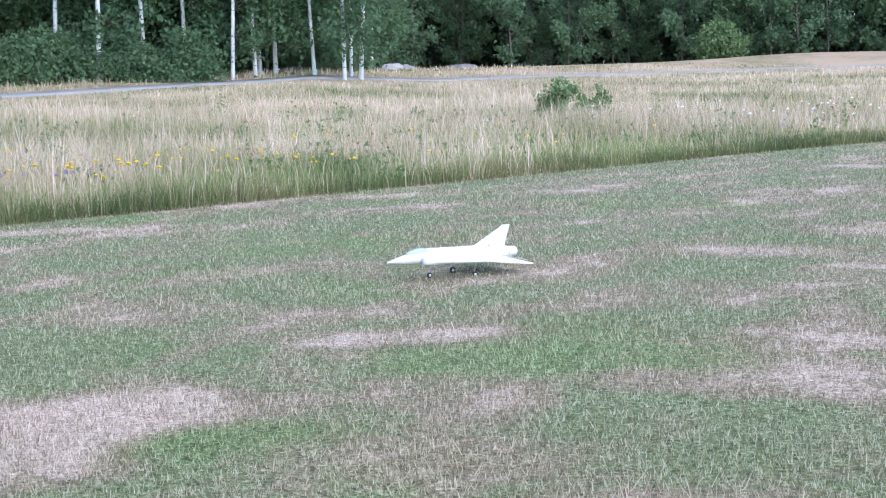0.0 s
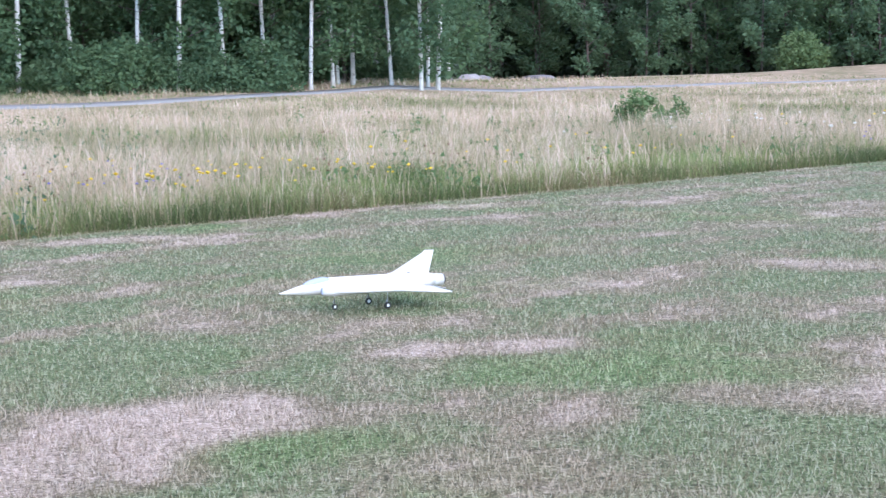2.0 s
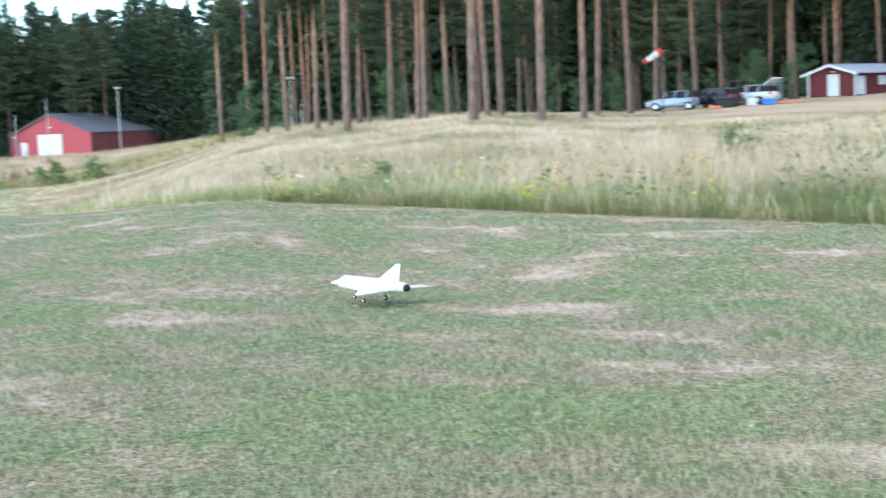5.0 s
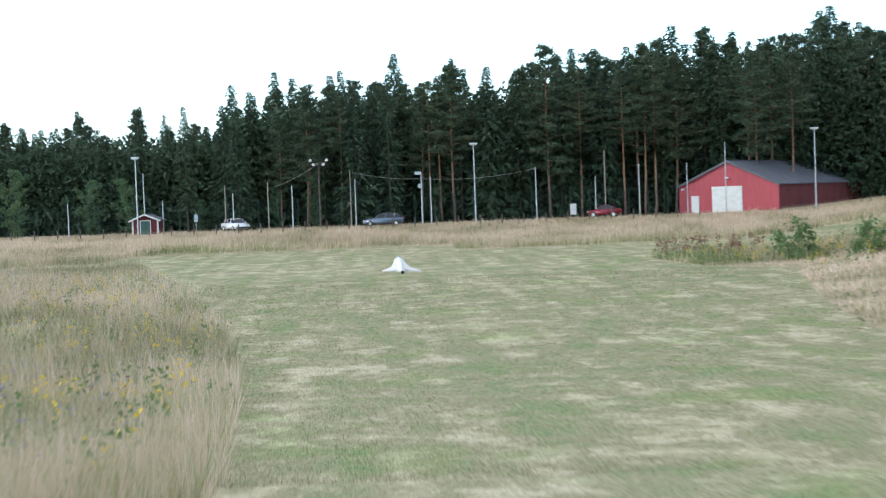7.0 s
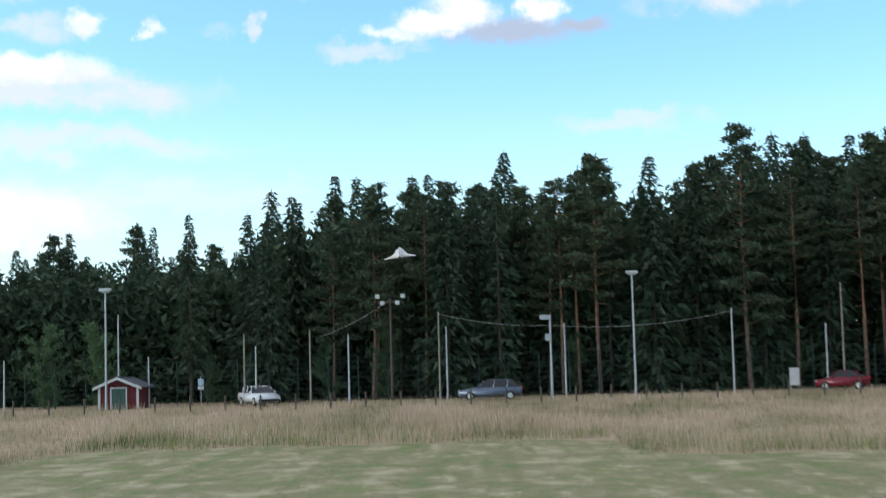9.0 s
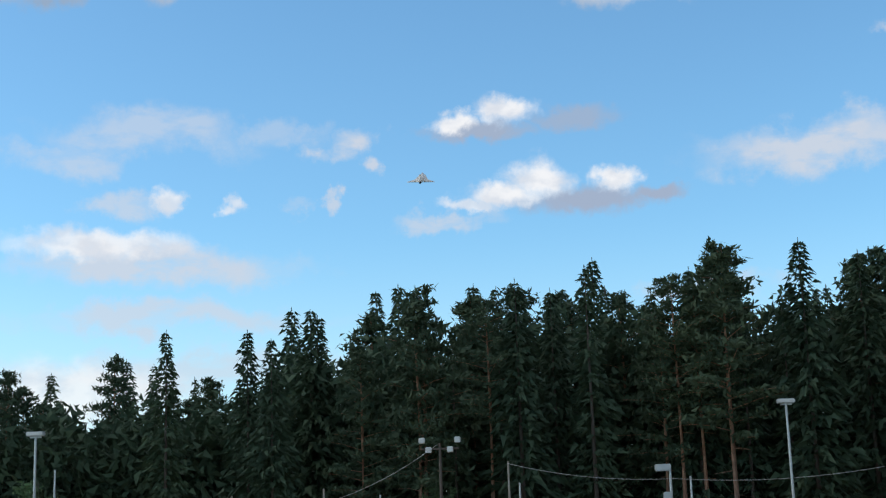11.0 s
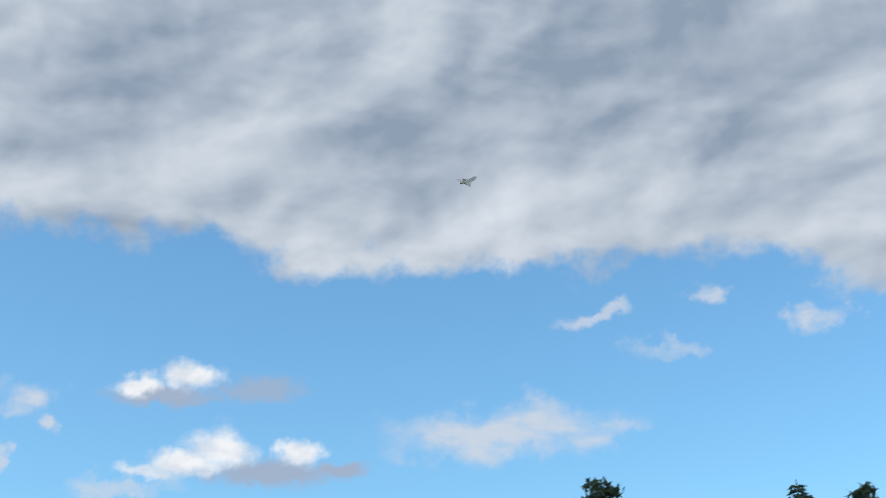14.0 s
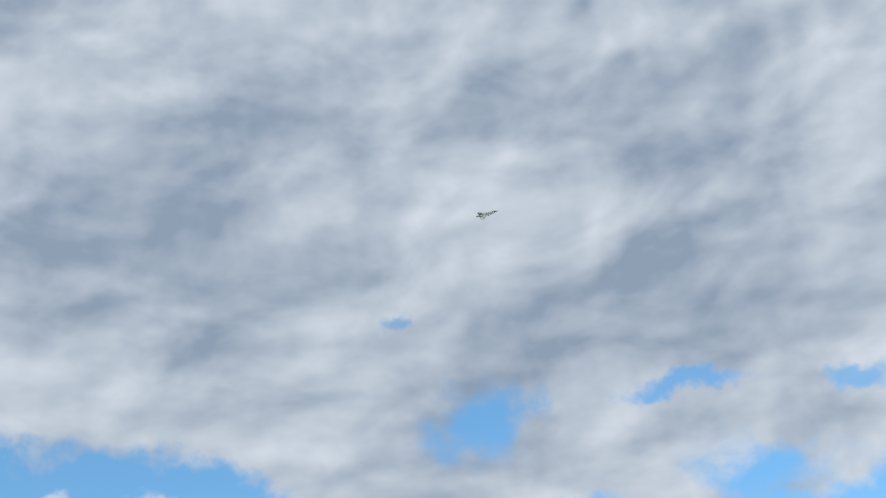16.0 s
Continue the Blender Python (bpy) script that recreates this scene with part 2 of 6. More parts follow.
STRAW, PINK, GREEN, DARK = (0.55, 0.45, 0.32), (0.60, 0.46, 0.37), (0.165, 0.225, 0.08), (0.05, 0.088, 0.03)
M = {
    "hull": material("white_glassfibre", mottled((0.70, 0.655, 0.605), (0.64, 0.60, 0.555), 4, 60), 0.42),
    "canopy": material("tinted_canopy", (0.40, 0.45, 0.55), 0.15),
    "intake": material("intake_lining", (0.50, 0.54, 0.66), 0.4),
    "dark": material("dark_recess", (0.015, 0.014, 0.014), 0.7),
    "pipe": material("scorched_metal", mottled((0.20, 0.16, 0.14), (0.07, 0.06, 0.06), 20, 80), 0.4, 0.8),
    "tyre": material("black_rubber", mottled((0.02, 0.02, 0.02), (0.04, 0.04, 0.038), 8, 90), 0.85),
    "alloy": material("bright_alloy", (0.72, 0.72, 0.72), 0.3, 0.7),
    "hinge": material("hinge_line", (0.52, 0.51, 0.50), 0.6),
    "meadow": material("meadow_blades", blades([(0.10, DARK), (0.40, GREEN), (0.66, (0.30, 0.35, 0.14)), (0.86, (0.46, 0.42, 0.25)), (1.0, STRAW)]), 0.75, through_light=0.3, spec=0.2),
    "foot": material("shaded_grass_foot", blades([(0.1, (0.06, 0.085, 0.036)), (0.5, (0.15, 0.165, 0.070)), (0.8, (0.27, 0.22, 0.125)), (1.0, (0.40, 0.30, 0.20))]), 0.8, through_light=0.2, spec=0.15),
    "dry": material("dry_grass_blades", blades([(0.08, (0.16, 0.20, 0.09)), (0.30, (0.34, 0.295, 0.18)), (0.56, (0.55, 0.425, 0.30)), (0.92, (0.82, 0.665, 0.55))]), 0.75, through_light=0.3, spec=0.2),
    "yellow": material("yellow_petals", (0.75, 0.52, 0.03), 0.6, through_light=0.3),
    "whiteflower": material("white_petals", (0.78, 0.78, 0.74), 0.6, through_light=0.3),
    "violet": material("violet_petals", (0.22, 0.19, 0.45), 0.6, through_light=0.3),
    "birchleaf": material("birch_leaves", leafy((0.055, 0.112, 0.055), (0.14, 0.225, 0.095), (0.085, 0.155, 0.085)), 0.6, through_light=0.38, spec=0.3),
    "leaf": material("broad_leaves", leafy((0.062, 0.125, 0.065), (0.16, 0.25, 0.11), (0.105, 0.18, 0.105)), 0.6, through_light=0.4, spec=0.3),
    "willow": material("willow_leaves", leafy((0.08, 0.145, 0.055), (0.19, 0.275, 0.105), (0.13, 0.20, 0.085)), 0.6, through_light=0.3, spec=0.3),
    "spruce": material("spruce_needles", leafy((0.030, 0.056, 0.035), (0.080, 0.116, 0.060), (0.048, 0.080, 0.052)), 0.7, through_light=0.12, spec=0.2),
    "pine": material("pine_needles", leafy((0.037, 0.064, 0.038), (0.096, 0.126, 0.066), (0.056, 0.086, 0.054)), 0.7, through_light=0.15, spec=0.2),
    "pinebark": material("pine_bark", pine_bark, 0.9, bump=0.5, bump_scale=9),
    "sprucebark": material("spruce_bark", mottled((0.07, 0.055, 0.045), (0.13, 0.105, 0.09), 1.5, 14), 0.9, bump=0.5, bump_scale=9),
    # this red also stands for shade on the sports hall's sides
    "red": material("falu_red_boards", planked((0.15, 0.022, 0.024), (0.10, 0.016, 0.018)), 0.85, bump=0.15, bump_scale=8),
    "brightred": material("bright_red_sheet", planked((0.42, 0.055, 0.075), (0.34, 0.045, 0.06), 0.3), 0.6),
    "whitepaint": material("white_painted_wood", mottled((0.72, 0.72, 0.71), (0.56, 0.56, 0.55), 2, 25), 0.6),
    "door_green": material("green_painted_boards", planked((0.055, 0.12, 0.10), (0.035, 0.085, 0.07)), 0.7),
    "tin": material("weathered_tin", mottled((0.29, 0.335, 0.40), (0.40, 0.42, 0.46), 0.5, 6), 0.6, 0.2),
    "rust": material("rust_red_streaks", mottled((0.34, 0.15, 0.13), (0.46, 0.34, 0.34), 1.5, 9), 0.7),
    "darkroof": material("dark_grey_roofing", mottled((0.075, 0.08, 0.10), (0.12, 0.125, 0.145), 0.8, 10), 0.7),
    "steel": material("galvanised_steel", mottled((0.42, 0.44, 0.46), (0.55, 0.57, 0.58), 2, 30), 0.45, 0.5),
    "net": material("dark_green_wire", (0.02, 0.05, 0.04), 0.6),
    "wood": material("grey_pole_wood", mottled((0.24, 0.21, 0.18), (0.36, 0.33, 0.29), 2, 25), 0.85),
    "rubber": material("car_tyre", (0.02, 0.02, 0.02), 0.8),
    "glass": material("dark_car_glass", (0.02, 0.025, 0.03), 0.08),
    "silver": material("silver_blue_car_paint", (0.42, 0.50, 0.62), 0.25, 0.35),
    "whitecar": material("white_car_paint", (0.74, 0.76, 0.80), 0.25),
    "blackcar": material("black_car_paint", (0.02, 0.022, 0.03), 0.2),
    "redcar": material("dark_red_car_paint", (0.22, 0.018, 0.035), 0.25),
    "bluecar": material("slate_blue_car_paint", (0.15, 0.19, 0.26), 0.25, 0.3),
    "lampred": material("red_tail_lens", (0.55, 0.02, 0.04), 0.3),
    "blueplastic": material("blue_plastic_sheet", mottled((0.03, 0.16, 0.55), (0.05, 0.22, 0.65), 3, 20), 0.5),
    "orange": material("orange_fabric", (0.75, 0.22, 0.10), 0.7),
    "sockred": material("red_nylon", (0.65, 0.07, 0.05), 0.7, through_light=0.3),
    "sockwhite": material("white_nylon", (0.8, 0.8, 0.8), 0.7, through_light=0.3),
    "dock": material("brown_dock_stalks", mottled((0.16, 0.09, 0.06), (0.26, 0.15, 0.10), 2, 20), 0.9),
    "rock": material("grey_granite", mottled((0.20, 0.19, 0.20), (0.40, 0.37, 0.36), 0.8, 9), 0.9, bump=0.6, bump_scale=3),
    "asphalt": material("old_asphalt", mottled((0.24, 0.235, 0.225), (0.34, 0.33, 0.31), 0.5, 12), 0.9),
    "gravel": material("gravel_heap", mottled((0.12, 0.11, 0.115), (0.22, 0.20, 0.20), 1, 20), 0.95, bump=0.7, bump_scale=6),
}


def birch_bark(n):
    p = n.add("ShaderNodeTexCoord").outputs["Object"]
    s = n.vec("MULTIPLY", p, (2.0, 2.0, 5.0))
    marks = n.step(n.noise(s, 1.6, 3), 0.58, 0.66)
    c = n.mix(n.noise(p, 3.0, 3), (0.66, 0.65, 0.62), (0.45, 0.44, 0.42))
    return n.mix(marks, c, (0.05, 0.045, 0.04))


M["birchbark"] = material("white_birch_bark", birch_bark, 0.8)


def turf(n, single=False):
    """Mown turf with bleached and green patches; rough meadow floor past its edge."""
    p = n.add("ShaderNodeTexCoord").outputs["Object"]
    edge = n.add("ShaderNodeAttribute", attribute_name="meadow").outputs["Fac"]
    wob = n.vec("ADD", p, n.vec("MULTIPLY", n.vec("SUBTRACT", n.noise(p, 0.8, 5, 0.6, 1), (0.5, 0.5, 0.5)), (1.6, 1.6, 0)))
    # cuts of the mower run along the strip
    rot = n.add("ShaderNodeVectorRotate", rotation_type="Z_AXIS")
    n.link(wob, rot.inputs["Vector"])
    rot.inputs["Angle"].default_value = radians(-42)
    along = n.vec("MULTIPLY", rot.outputs[0], (0.30, 0.62, 0))
    big = n.noise(along, 1.5, 5, 0.55)
    mid = n.noise(p, 2.3, 5, 0.6)
    grit = n.noise(p, 13.0, 4, 0.75)
    fine = n.add("ShaderNodeNewGeometry").outputs["Random Per Island"] if single else n.noise(p, 38.0, 3, 0.75)
    straw = n.step(big, 0.42, 0.72)
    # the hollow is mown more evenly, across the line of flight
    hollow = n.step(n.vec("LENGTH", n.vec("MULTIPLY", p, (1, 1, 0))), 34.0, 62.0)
    rot2 = n.add("ShaderNodeVectorRotate", rotation_type="Z_AXIS")
    n.link(wob, rot2.inputs["Vector"])
    rot2.inputs["Angle"].default_value = radians(-119.5)
    mown = rot2.outputs[0]
    lines = n.noise(n.vec("MULTIPLY", mown, (0.85, 0.045, 0)), 1.0, 5, 0.65)
    spots = n.noise(n.vec("MULTIPLY", mown, (0.5, 0.30, 0)), 1.0, 7, 0.75)
    swath = n.step(n.math("ADD", n.math("MULTIPLY", lines, 0.45), n.math("MULTIPLY", spots, 0.55)), 0.36, 0.62)
    straw = n.math("ADD", n.math("MULTIPLY", straw, n.math("SUBTRACT", 1.0, n.math("MULTIPLY", hollow, 0.8))), n.math("MULTIPLY", n.math("MULTIPLY", swath, 0.8), hollow))

    def patch(az, d, wide, deep):
        x, y = -d * math.sin(radians(az)), d * math.cos(radians(az))
        turn = n.add("ShaderNodeVectorRotate", rotation_type="Z_AXIS")
        n.link(n.vec("SUBTRACT", wob, (x, y, 0)), turn.inputs["Vector"])
        turn.inputs["Angle"].default_value = radians(-az)
        return n.step(n.vec("LENGTH", n.vec("MULTIPLY", turn.outputs[0], (1 / wide, 1 / deep, 0))), 1.0, 0.35)

    for az, d, wide, deep, s in ((15.0, 6.9, 1.3, 1.1, 1.0), (1.0, 8.7, 1.1, 0.35, 0.8), (-12.5, 12.8, 1.1, 0.7, 0.9), (-13.5, 7.4, 1.3, 0.9, 0.8),
                                 (24.0, 6.3, 1.5, 0.8, 0.9), (16.0, 16.5, 2.2, 0.5, 0.7), (26.0, 9.2, 1.2, 0.5, 0.6), (-16.0, 19.0, 3.0, 1.0, 0.6), (75.0, 6.6, 1.5, 0.6, 0.7), (93, 11.3, 1.2, 0.3, 0.6)):
        straw = n.math("MAXIMUM", straw, n.math("MULTIPLY", patch(az, d, wide, deep), s))
    green_spots = 0.0
    for az, d, wide, deep, s in ((-4.8, 7.9, 1.5, 0.8, 0.9), (4.0, 14.0, 2.4, 1.0, 0.7), (37.0, 11.0, 2.0, 0.9, 0.9), (52.0, 12.0, 2.0, 1.0, 0.7), (86.0, 8.0, 1.8, 0.8, 0.8), (96.0, 8.0, 0.8, 0.9, 0.8), (9.0, 6.3, 0.8, 0.5, 0.8)):
        fresh = n.math("MULTIPLY", patch(az, d, wide, deep), s)
        straw = n.math("MULTIPLY", straw, n.math("SUBTRACT", 1.0, fresh))
        green_spots = n.math("MAXIMUM", green_spots, fresh)
    # grain of single tufts, from dark thatch to bleached tips
    grain = n.math("ADD", n.math("MULTIPLY", n.math("SUBTRACT", grit, 0.5), 1.25), n.math("MULTIPLY", n.math("SUBTRACT", fine, 0.5), 1.5 if single else 2.3))
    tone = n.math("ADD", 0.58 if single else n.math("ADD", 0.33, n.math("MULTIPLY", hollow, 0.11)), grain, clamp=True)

    def ramp(stops):
        r = n.add("ShaderNodeValToRGB")
        n.link(tone, r.inputs[0])
        el = r.color_ramp.elements
        el.new(0.5)
        for e, (pos, c) in zip(el, stops):
            e.position, e.color = pos, (*c, 1)
        return r.outputs[0]

    green = ramp(((0.0, (0.030, 0.045, 0.020)), (0.45, (0.155, 0.195, 0.086)), (1.0, (0.52, 0.54, 0.38))))
    faded = ramp(((0.0, (0.055, 0.050, 0.030)), (0.45, (0.240, 0.205, 0.130)), (1.0, (0.66, 0.55, 0.43))))
    bleached = ramp(((0.0, (0.16, 0.12, 0.09)), (0.45, (0.47, 0.375, 0.30)), (1.0, (0.84, 0.70, 0.61))))
    amount = n.math("ADD", n.math("ADD", n.math("MULTIPLY", straw, 0.95), n.math("MULTIPLY", n.math("SUBTRACT", mid, 0.5), 1.1)), n.math("ADD", n.math("MULTIPLY", n.math("SUBTRACT", n.noise(p, 0.55, 4, 0.6), 0.42), 1.5), n.math("MULTIPLY", hollow, 0.03)))
    cover = n.mix(n.step(amount, 0.0, 0.62), green, faded)
    cover = n.mix(n.step(amount, 0.55, 1.15), cover, bleached)
    lush = n.math("MAXIMUM", n.step(n.noise(wob, 0.33, 4, 0.6), 0.50, 0.68), green_spots)
    cover = n.mix(n.math("MULTIPLY", lush, 0.6), cover, n.mix(1.0, cover, (0.75, 1.0, 0.66), "MULTIPLY"))
    big2 = n.noise(p, 0.13, 4, 0.6)
    floor = n.mix(n.step(n.math("ADD", n.math("MULTIPLY", big2, 0.7), n.math("MULTIPLY", n.noise(p, 1.7, 5, 0.7), 0.4)), 0.34, 0.62), (0.19, 0.18, 0.09), (0.43, 0.325, 0.23))
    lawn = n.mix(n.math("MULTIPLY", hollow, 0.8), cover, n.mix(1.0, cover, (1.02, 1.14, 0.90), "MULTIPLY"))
    return n.mix(n.step(edge, -0.15, 0.25), lawn, floor)


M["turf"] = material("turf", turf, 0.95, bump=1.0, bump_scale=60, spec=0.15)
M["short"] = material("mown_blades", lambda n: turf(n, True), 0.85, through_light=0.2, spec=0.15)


# ---- building blocks ----
def mesh_of(name, verts, faces, mat=None, smooth=False):
    me = bpy.data.meshes.new(name)
    me.from_pydata([tuple(v) for v in verts], [], [tuple(f) for f in faces])
    if mat:
        me.materials.append(M[mat])
    if smooth:
        me.polygons.foreach_set("use_smooth", [True] * len(me.polygons))
    me.update()
    return me


def big_mesh(name, verts, faces, mat):
    """A mesh from arrays, for very many faces of one size."""
    me = bpy.data.meshes.new(name)
    k = faces.shape[1]
    me.vertices.add(len(verts))
    me.vertices.foreach_set("co", np.asarray(verts, np.float32).ravel())
    me.loops.add(faces.size)
    me.loops.foreach_set("vertex_index", faces.ravel().astype(np.int32))
    me.polygons.add(len(faces))
    me.polygons.foreach_set("loop_start", np.arange(0, faces.size, k, dtype=np.int32))
    me.materials.append(M[mat])
    me.update(calc_edges=True)
    return me


def part(name, bm, mat, parent, label="", smooth=False):
    me = bpy.data.meshes.new(name)
    bmesh.ops.recalc_face_normals(bm, faces=bm.faces)
    bm.to_mesh(me)
    bm.free()
    me.materials.append(M[mat])
    if smooth:
        me.polygons.foreach_set("use_smooth", [True] * len(me.polygons))
    ob = new(name, me)
    if parent:
        ob.parent = parent
    return tagged(ob, label) if label else ob


def thing(name, label, category, group="", kind="", at=None):
    ob = new(name)
    ob.empty_display_size = 0.1
    if at is not None:
        ob.matrix_world = at
    return tagged(ob, label, category, group, kind)


def add_box(bm, x0, x1, y0, y1, z0, z1, bevel=0.0):
    b = bmesh.ops.create_cube(bm, size=1.0)["verts"]
    for v in b:
        v.co = Vector(((x0 + x1) / 2 + v.co.x * (x1 - x0), (y0 + y1) / 2 + v.co.y * (y1 - y0), (z0 + z1) / 2 + v.co.z * (z1 - z0)))
    if bevel:
        edges = list({e for v in b for e in v.link_edges})
        bmesh.ops.bevel(bm, geom=edges, offset=bevel, segments=2, affect="EDGES")


def box(x0, x1, y0, y1, z0, z1, bevel=0.0):
    bm = bmesh.new()
    add_box(bm, x0, x1, y0, y1, z0, z1, bevel)
    return bm


def tube(points, radii, sides=8, caps=True):
    """A round rod through the points with a radius at each."""
    bm = bmesh.new()
    rings = []
    for i, p in enumerate(points):
        a = Vector(points[min(i + 1, len(points) - 1)]) - Vector(points[max(i - 1, 0)])
        q = a.to_track_quat("Z", "Y")
        rings.append([bm.verts.new(Vector(p) + q @ Vector((radii[i] * math.cos(k * math.tau / sides), radii[i] * math.sin(k * math.tau / sides), 0))) for k in range(sides)])
    for r0, r1 in zip(rings, rings[1:]):
        for k in range(sides):
            bm.faces.new((r0[k], r0[(k + 1) % sides], r1[(k + 1) % sides], r1[k]))
    if caps:
        bm.faces.new(rings[0][::-1])
        bm.faces.new(rings[-1])
    return bm


def prism(outline, y0, y1):
    """An outline in x and z, given thickness along y."""
    bm = bmesh.new()
    a = [bm.verts.new((x, y0, z)) for x, z in outline]
    b = [bm.verts.new((x, y1, z)) for x, z in outline]
    bm.faces.new(a)
    bm.faces.new(b[::-1])
    for i in range(len(a)):
        j = (i + 1) % len(a)
        bm.faces.new((a[i], b[i], b[j], a[j]))
    return bm


# ---- lie of the land ----
AXIS = 119.5
SA, CA = math.sin(radians(AXIS)), math.cos(radians(AXIS))
EDGE_AZ, EDGE_D = 42.0, 15.8
ENX, ENY = -math.sin(radians(EDGE_AZ)), math.cos(radians(EDGE_AZ))
AZ_TAB = np.array([-180, -120, -60, -20, 0, 5, 20, 28, 40, 50, 60, 75, 85, 92, 98, 104, 111, 140, 180.0])
R_TAB = np.array([150, 150, 150, 150, 104, 85, 80, 85, 95, 107, 118, 125, 112, 90, 105, 140, 150, 150, 150.0])
Z_TAB = np.array([0, 0.5, 2.2, 2.3, 2.2, 2.2, 2.1, 1.9, 2.1, 2.3, 2.5, 2.3, 1.45, 1.70, 1.2, 0.5, -0.6, -0.6, 0.0])
RISE = np.array([0, 0, 0.004, 0.006, 0.01, 0.01, 0.02, 0.065, 0.055, 0.03, 0.02, 0.01, 0.006, 0.004, 0.0, 0.0, 0.0, 0.0, 0.0])


def smooth01(t):
    t = np.clip(t, 0, 1)
    return t * t * (3 - 2 * t)


def to_us(x, y):
    """Distance along the line of flight, and to its right."""
    return -x * SA + y * CA, x * CA + y * SA


def from_us(u, s):
    return -u * SA + s * CA, u * CA + s * SA


def land(x, y):
    x, y = np.asarray(x, float), np.asarray(y, float)
    d = np.hypot(x, y)
    az = np.degrees(np.arctan2(-x, y))
    r, zr, rise = np.interp(az, AZ_TAB, R_TAB), np.interp(az, AZ_TAB, Z_TAB), np.interp(az, AZ_TAB, RISE)
    hill = zr * np.clip((d - 13) / (r - 13), 0, 1) ** 1.9 + np.clip(d - r, 0, 70) * rise
    u, s = to_us(x, y)
    dip = -0.25 * smooth01((d - 6) / 10.0) * smooth01((az - 30) / 35.0) * (1 - smooth01((az - 150) / 25.0)) * (1 - 0.95 * smooth01((d - 13 - 4.5 * smooth01((az - 84) / 9.0)) / 4.5) * (1 - smooth01((az - 100) / 10.0)))
    bowl = -2.65 * smooth01((d - 28) / 60.0) + 1.8 * smooth01((u - 184) / 24.0)
    w = smooth01((az - 99) / 10.0) * (1 - smooth01((az - 150) / 25.0))
    bumps = 0.05 * np.sin(x * 0.31 + 1.0) * np.sin(y * 0.27) * smooth01((d - 18) / 20)
    mx, my = x - 141 * math.sin(radians(18)), y - 141 * math.cos(radians(18))
    knoll = 0.9 * np.exp(-((mx / 22) ** 2 + (my / 9) ** 2))
    return hill * (1 - w) + bowl * w + dip + bumps + knoll


def inside(dist_list):
    out = dist_list[0]
    for d in dist_list[1:]:
        out = np.minimum(out, d)
    return out


def meadow(x, y):
    """How far a place lies inside the tall grass (negative: on the mown strip)."""
    x, y = np.asarray(x, float), np.asarray(y, float)
    u, s = to_us(x, y)
    strip = x * ENX + y * ENY - EDGE_D
    side = s - np.interp(u, [41, 70, 90, 102, 122, 127, 137], [11.8, 13.9, 15.9, 18.5, 23.6, 20.0, 19.0])
    beside = inside([np.where(u > 41, np.maximum(strip * 0 + side, -50), strip), 152 - u + 0 * s])
    beside = np.where(u > 120, np.minimum(beside, (s - 18.0) + (u - 137) * 0.05), beside)
    beside = np.where((u > 132) & (s < 40), np.minimum(beside, 141 - u + (s - 19) * 0.35 + 0.4 * np.sin(s)), beside)
    far_edge = np.where(s < -23, 168.0, np.where(s < 8, 185.0, 170.0))
    far_edge = far_edge + (s > 23) * 2 + 0.8 * np.sin(s * 0.9)
    beyond = u - far_edge
    left = inside([150 - u + 0.3 * np.sin(s), -4.6 - 0.0 * u - np.interp(u, [62, 74, 85, 96, 117, 142, 150], [-2.7, -1.8, -0.9, 0.7, 4.6, 10.4, 12.4]) - s, u - 60])
    out = np.maximum(np.maximum(beside, beyond), left)
    return np.where((strip < -40) & (u < 60), -5.0, out)


def place(az, d):
    x, y = -d * math.sin(radians(az)), d * math.cos(radians(az))
    return x, y, float(land(x, y))


def far(az, u):
    """A place in the far row by its heading and its distance along the line of flight."""
    x, y = from_us(u, u * math.tan(radians(AXIS - az)))
    return x, y, float(land(x, y))


def ground_sheet():
    az = np.radians(np.arange(0, 360, 0.75))
    rad = np.concatenate([[0.0], np.geomspace(1.5, 260, 230), np.geomspace(275, 4000, 26)])
    A, R = np.meshgrid(az, rad)
    X, Y = -R * np.sin(A), R * np.cos(A)
    Z = land(X, Y)
    n, m = A.shape
    V = np.stack([X, Y, Z], -1).reshape(-1, 3)
    i, j = np.meshgrid(np.arange(1, n - 1), np.arange(m), indexing="ij")
    k = (j + 1) % m
    F = np.stack([i * m + j, i * m + k, (i + 1) * m + k, (i + 1) * m + j], -1).reshape(-1, 4)
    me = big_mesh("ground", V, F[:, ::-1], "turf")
    me.polygons.foreach_set("use_smooth", [True] * len(me.polygons))
    at = me.attributes.new("meadow", "FLOAT", "POINT")
    at.data.foreach_set("value", np.clip(meadow(X, Y), -5, 5).ravel().astype(np.float32))
    g = new("ground", me)
    tagged(g, "airfield ground, mown strip with bleached patches and meadow", "ground", kind="structure")
    cap = mesh_of("ground_middle", [(0, 0, float(land(0, 0)))] + [tuple(V[m + q]) for q in range(m)], [(0, 1 + q, 1 + (q + 1) % m) for q in range(m)], "turf")
    c = new("ground_middle", cap)
    c.parent = g


ground_sheet()
rng = np.random.default_rng(7)


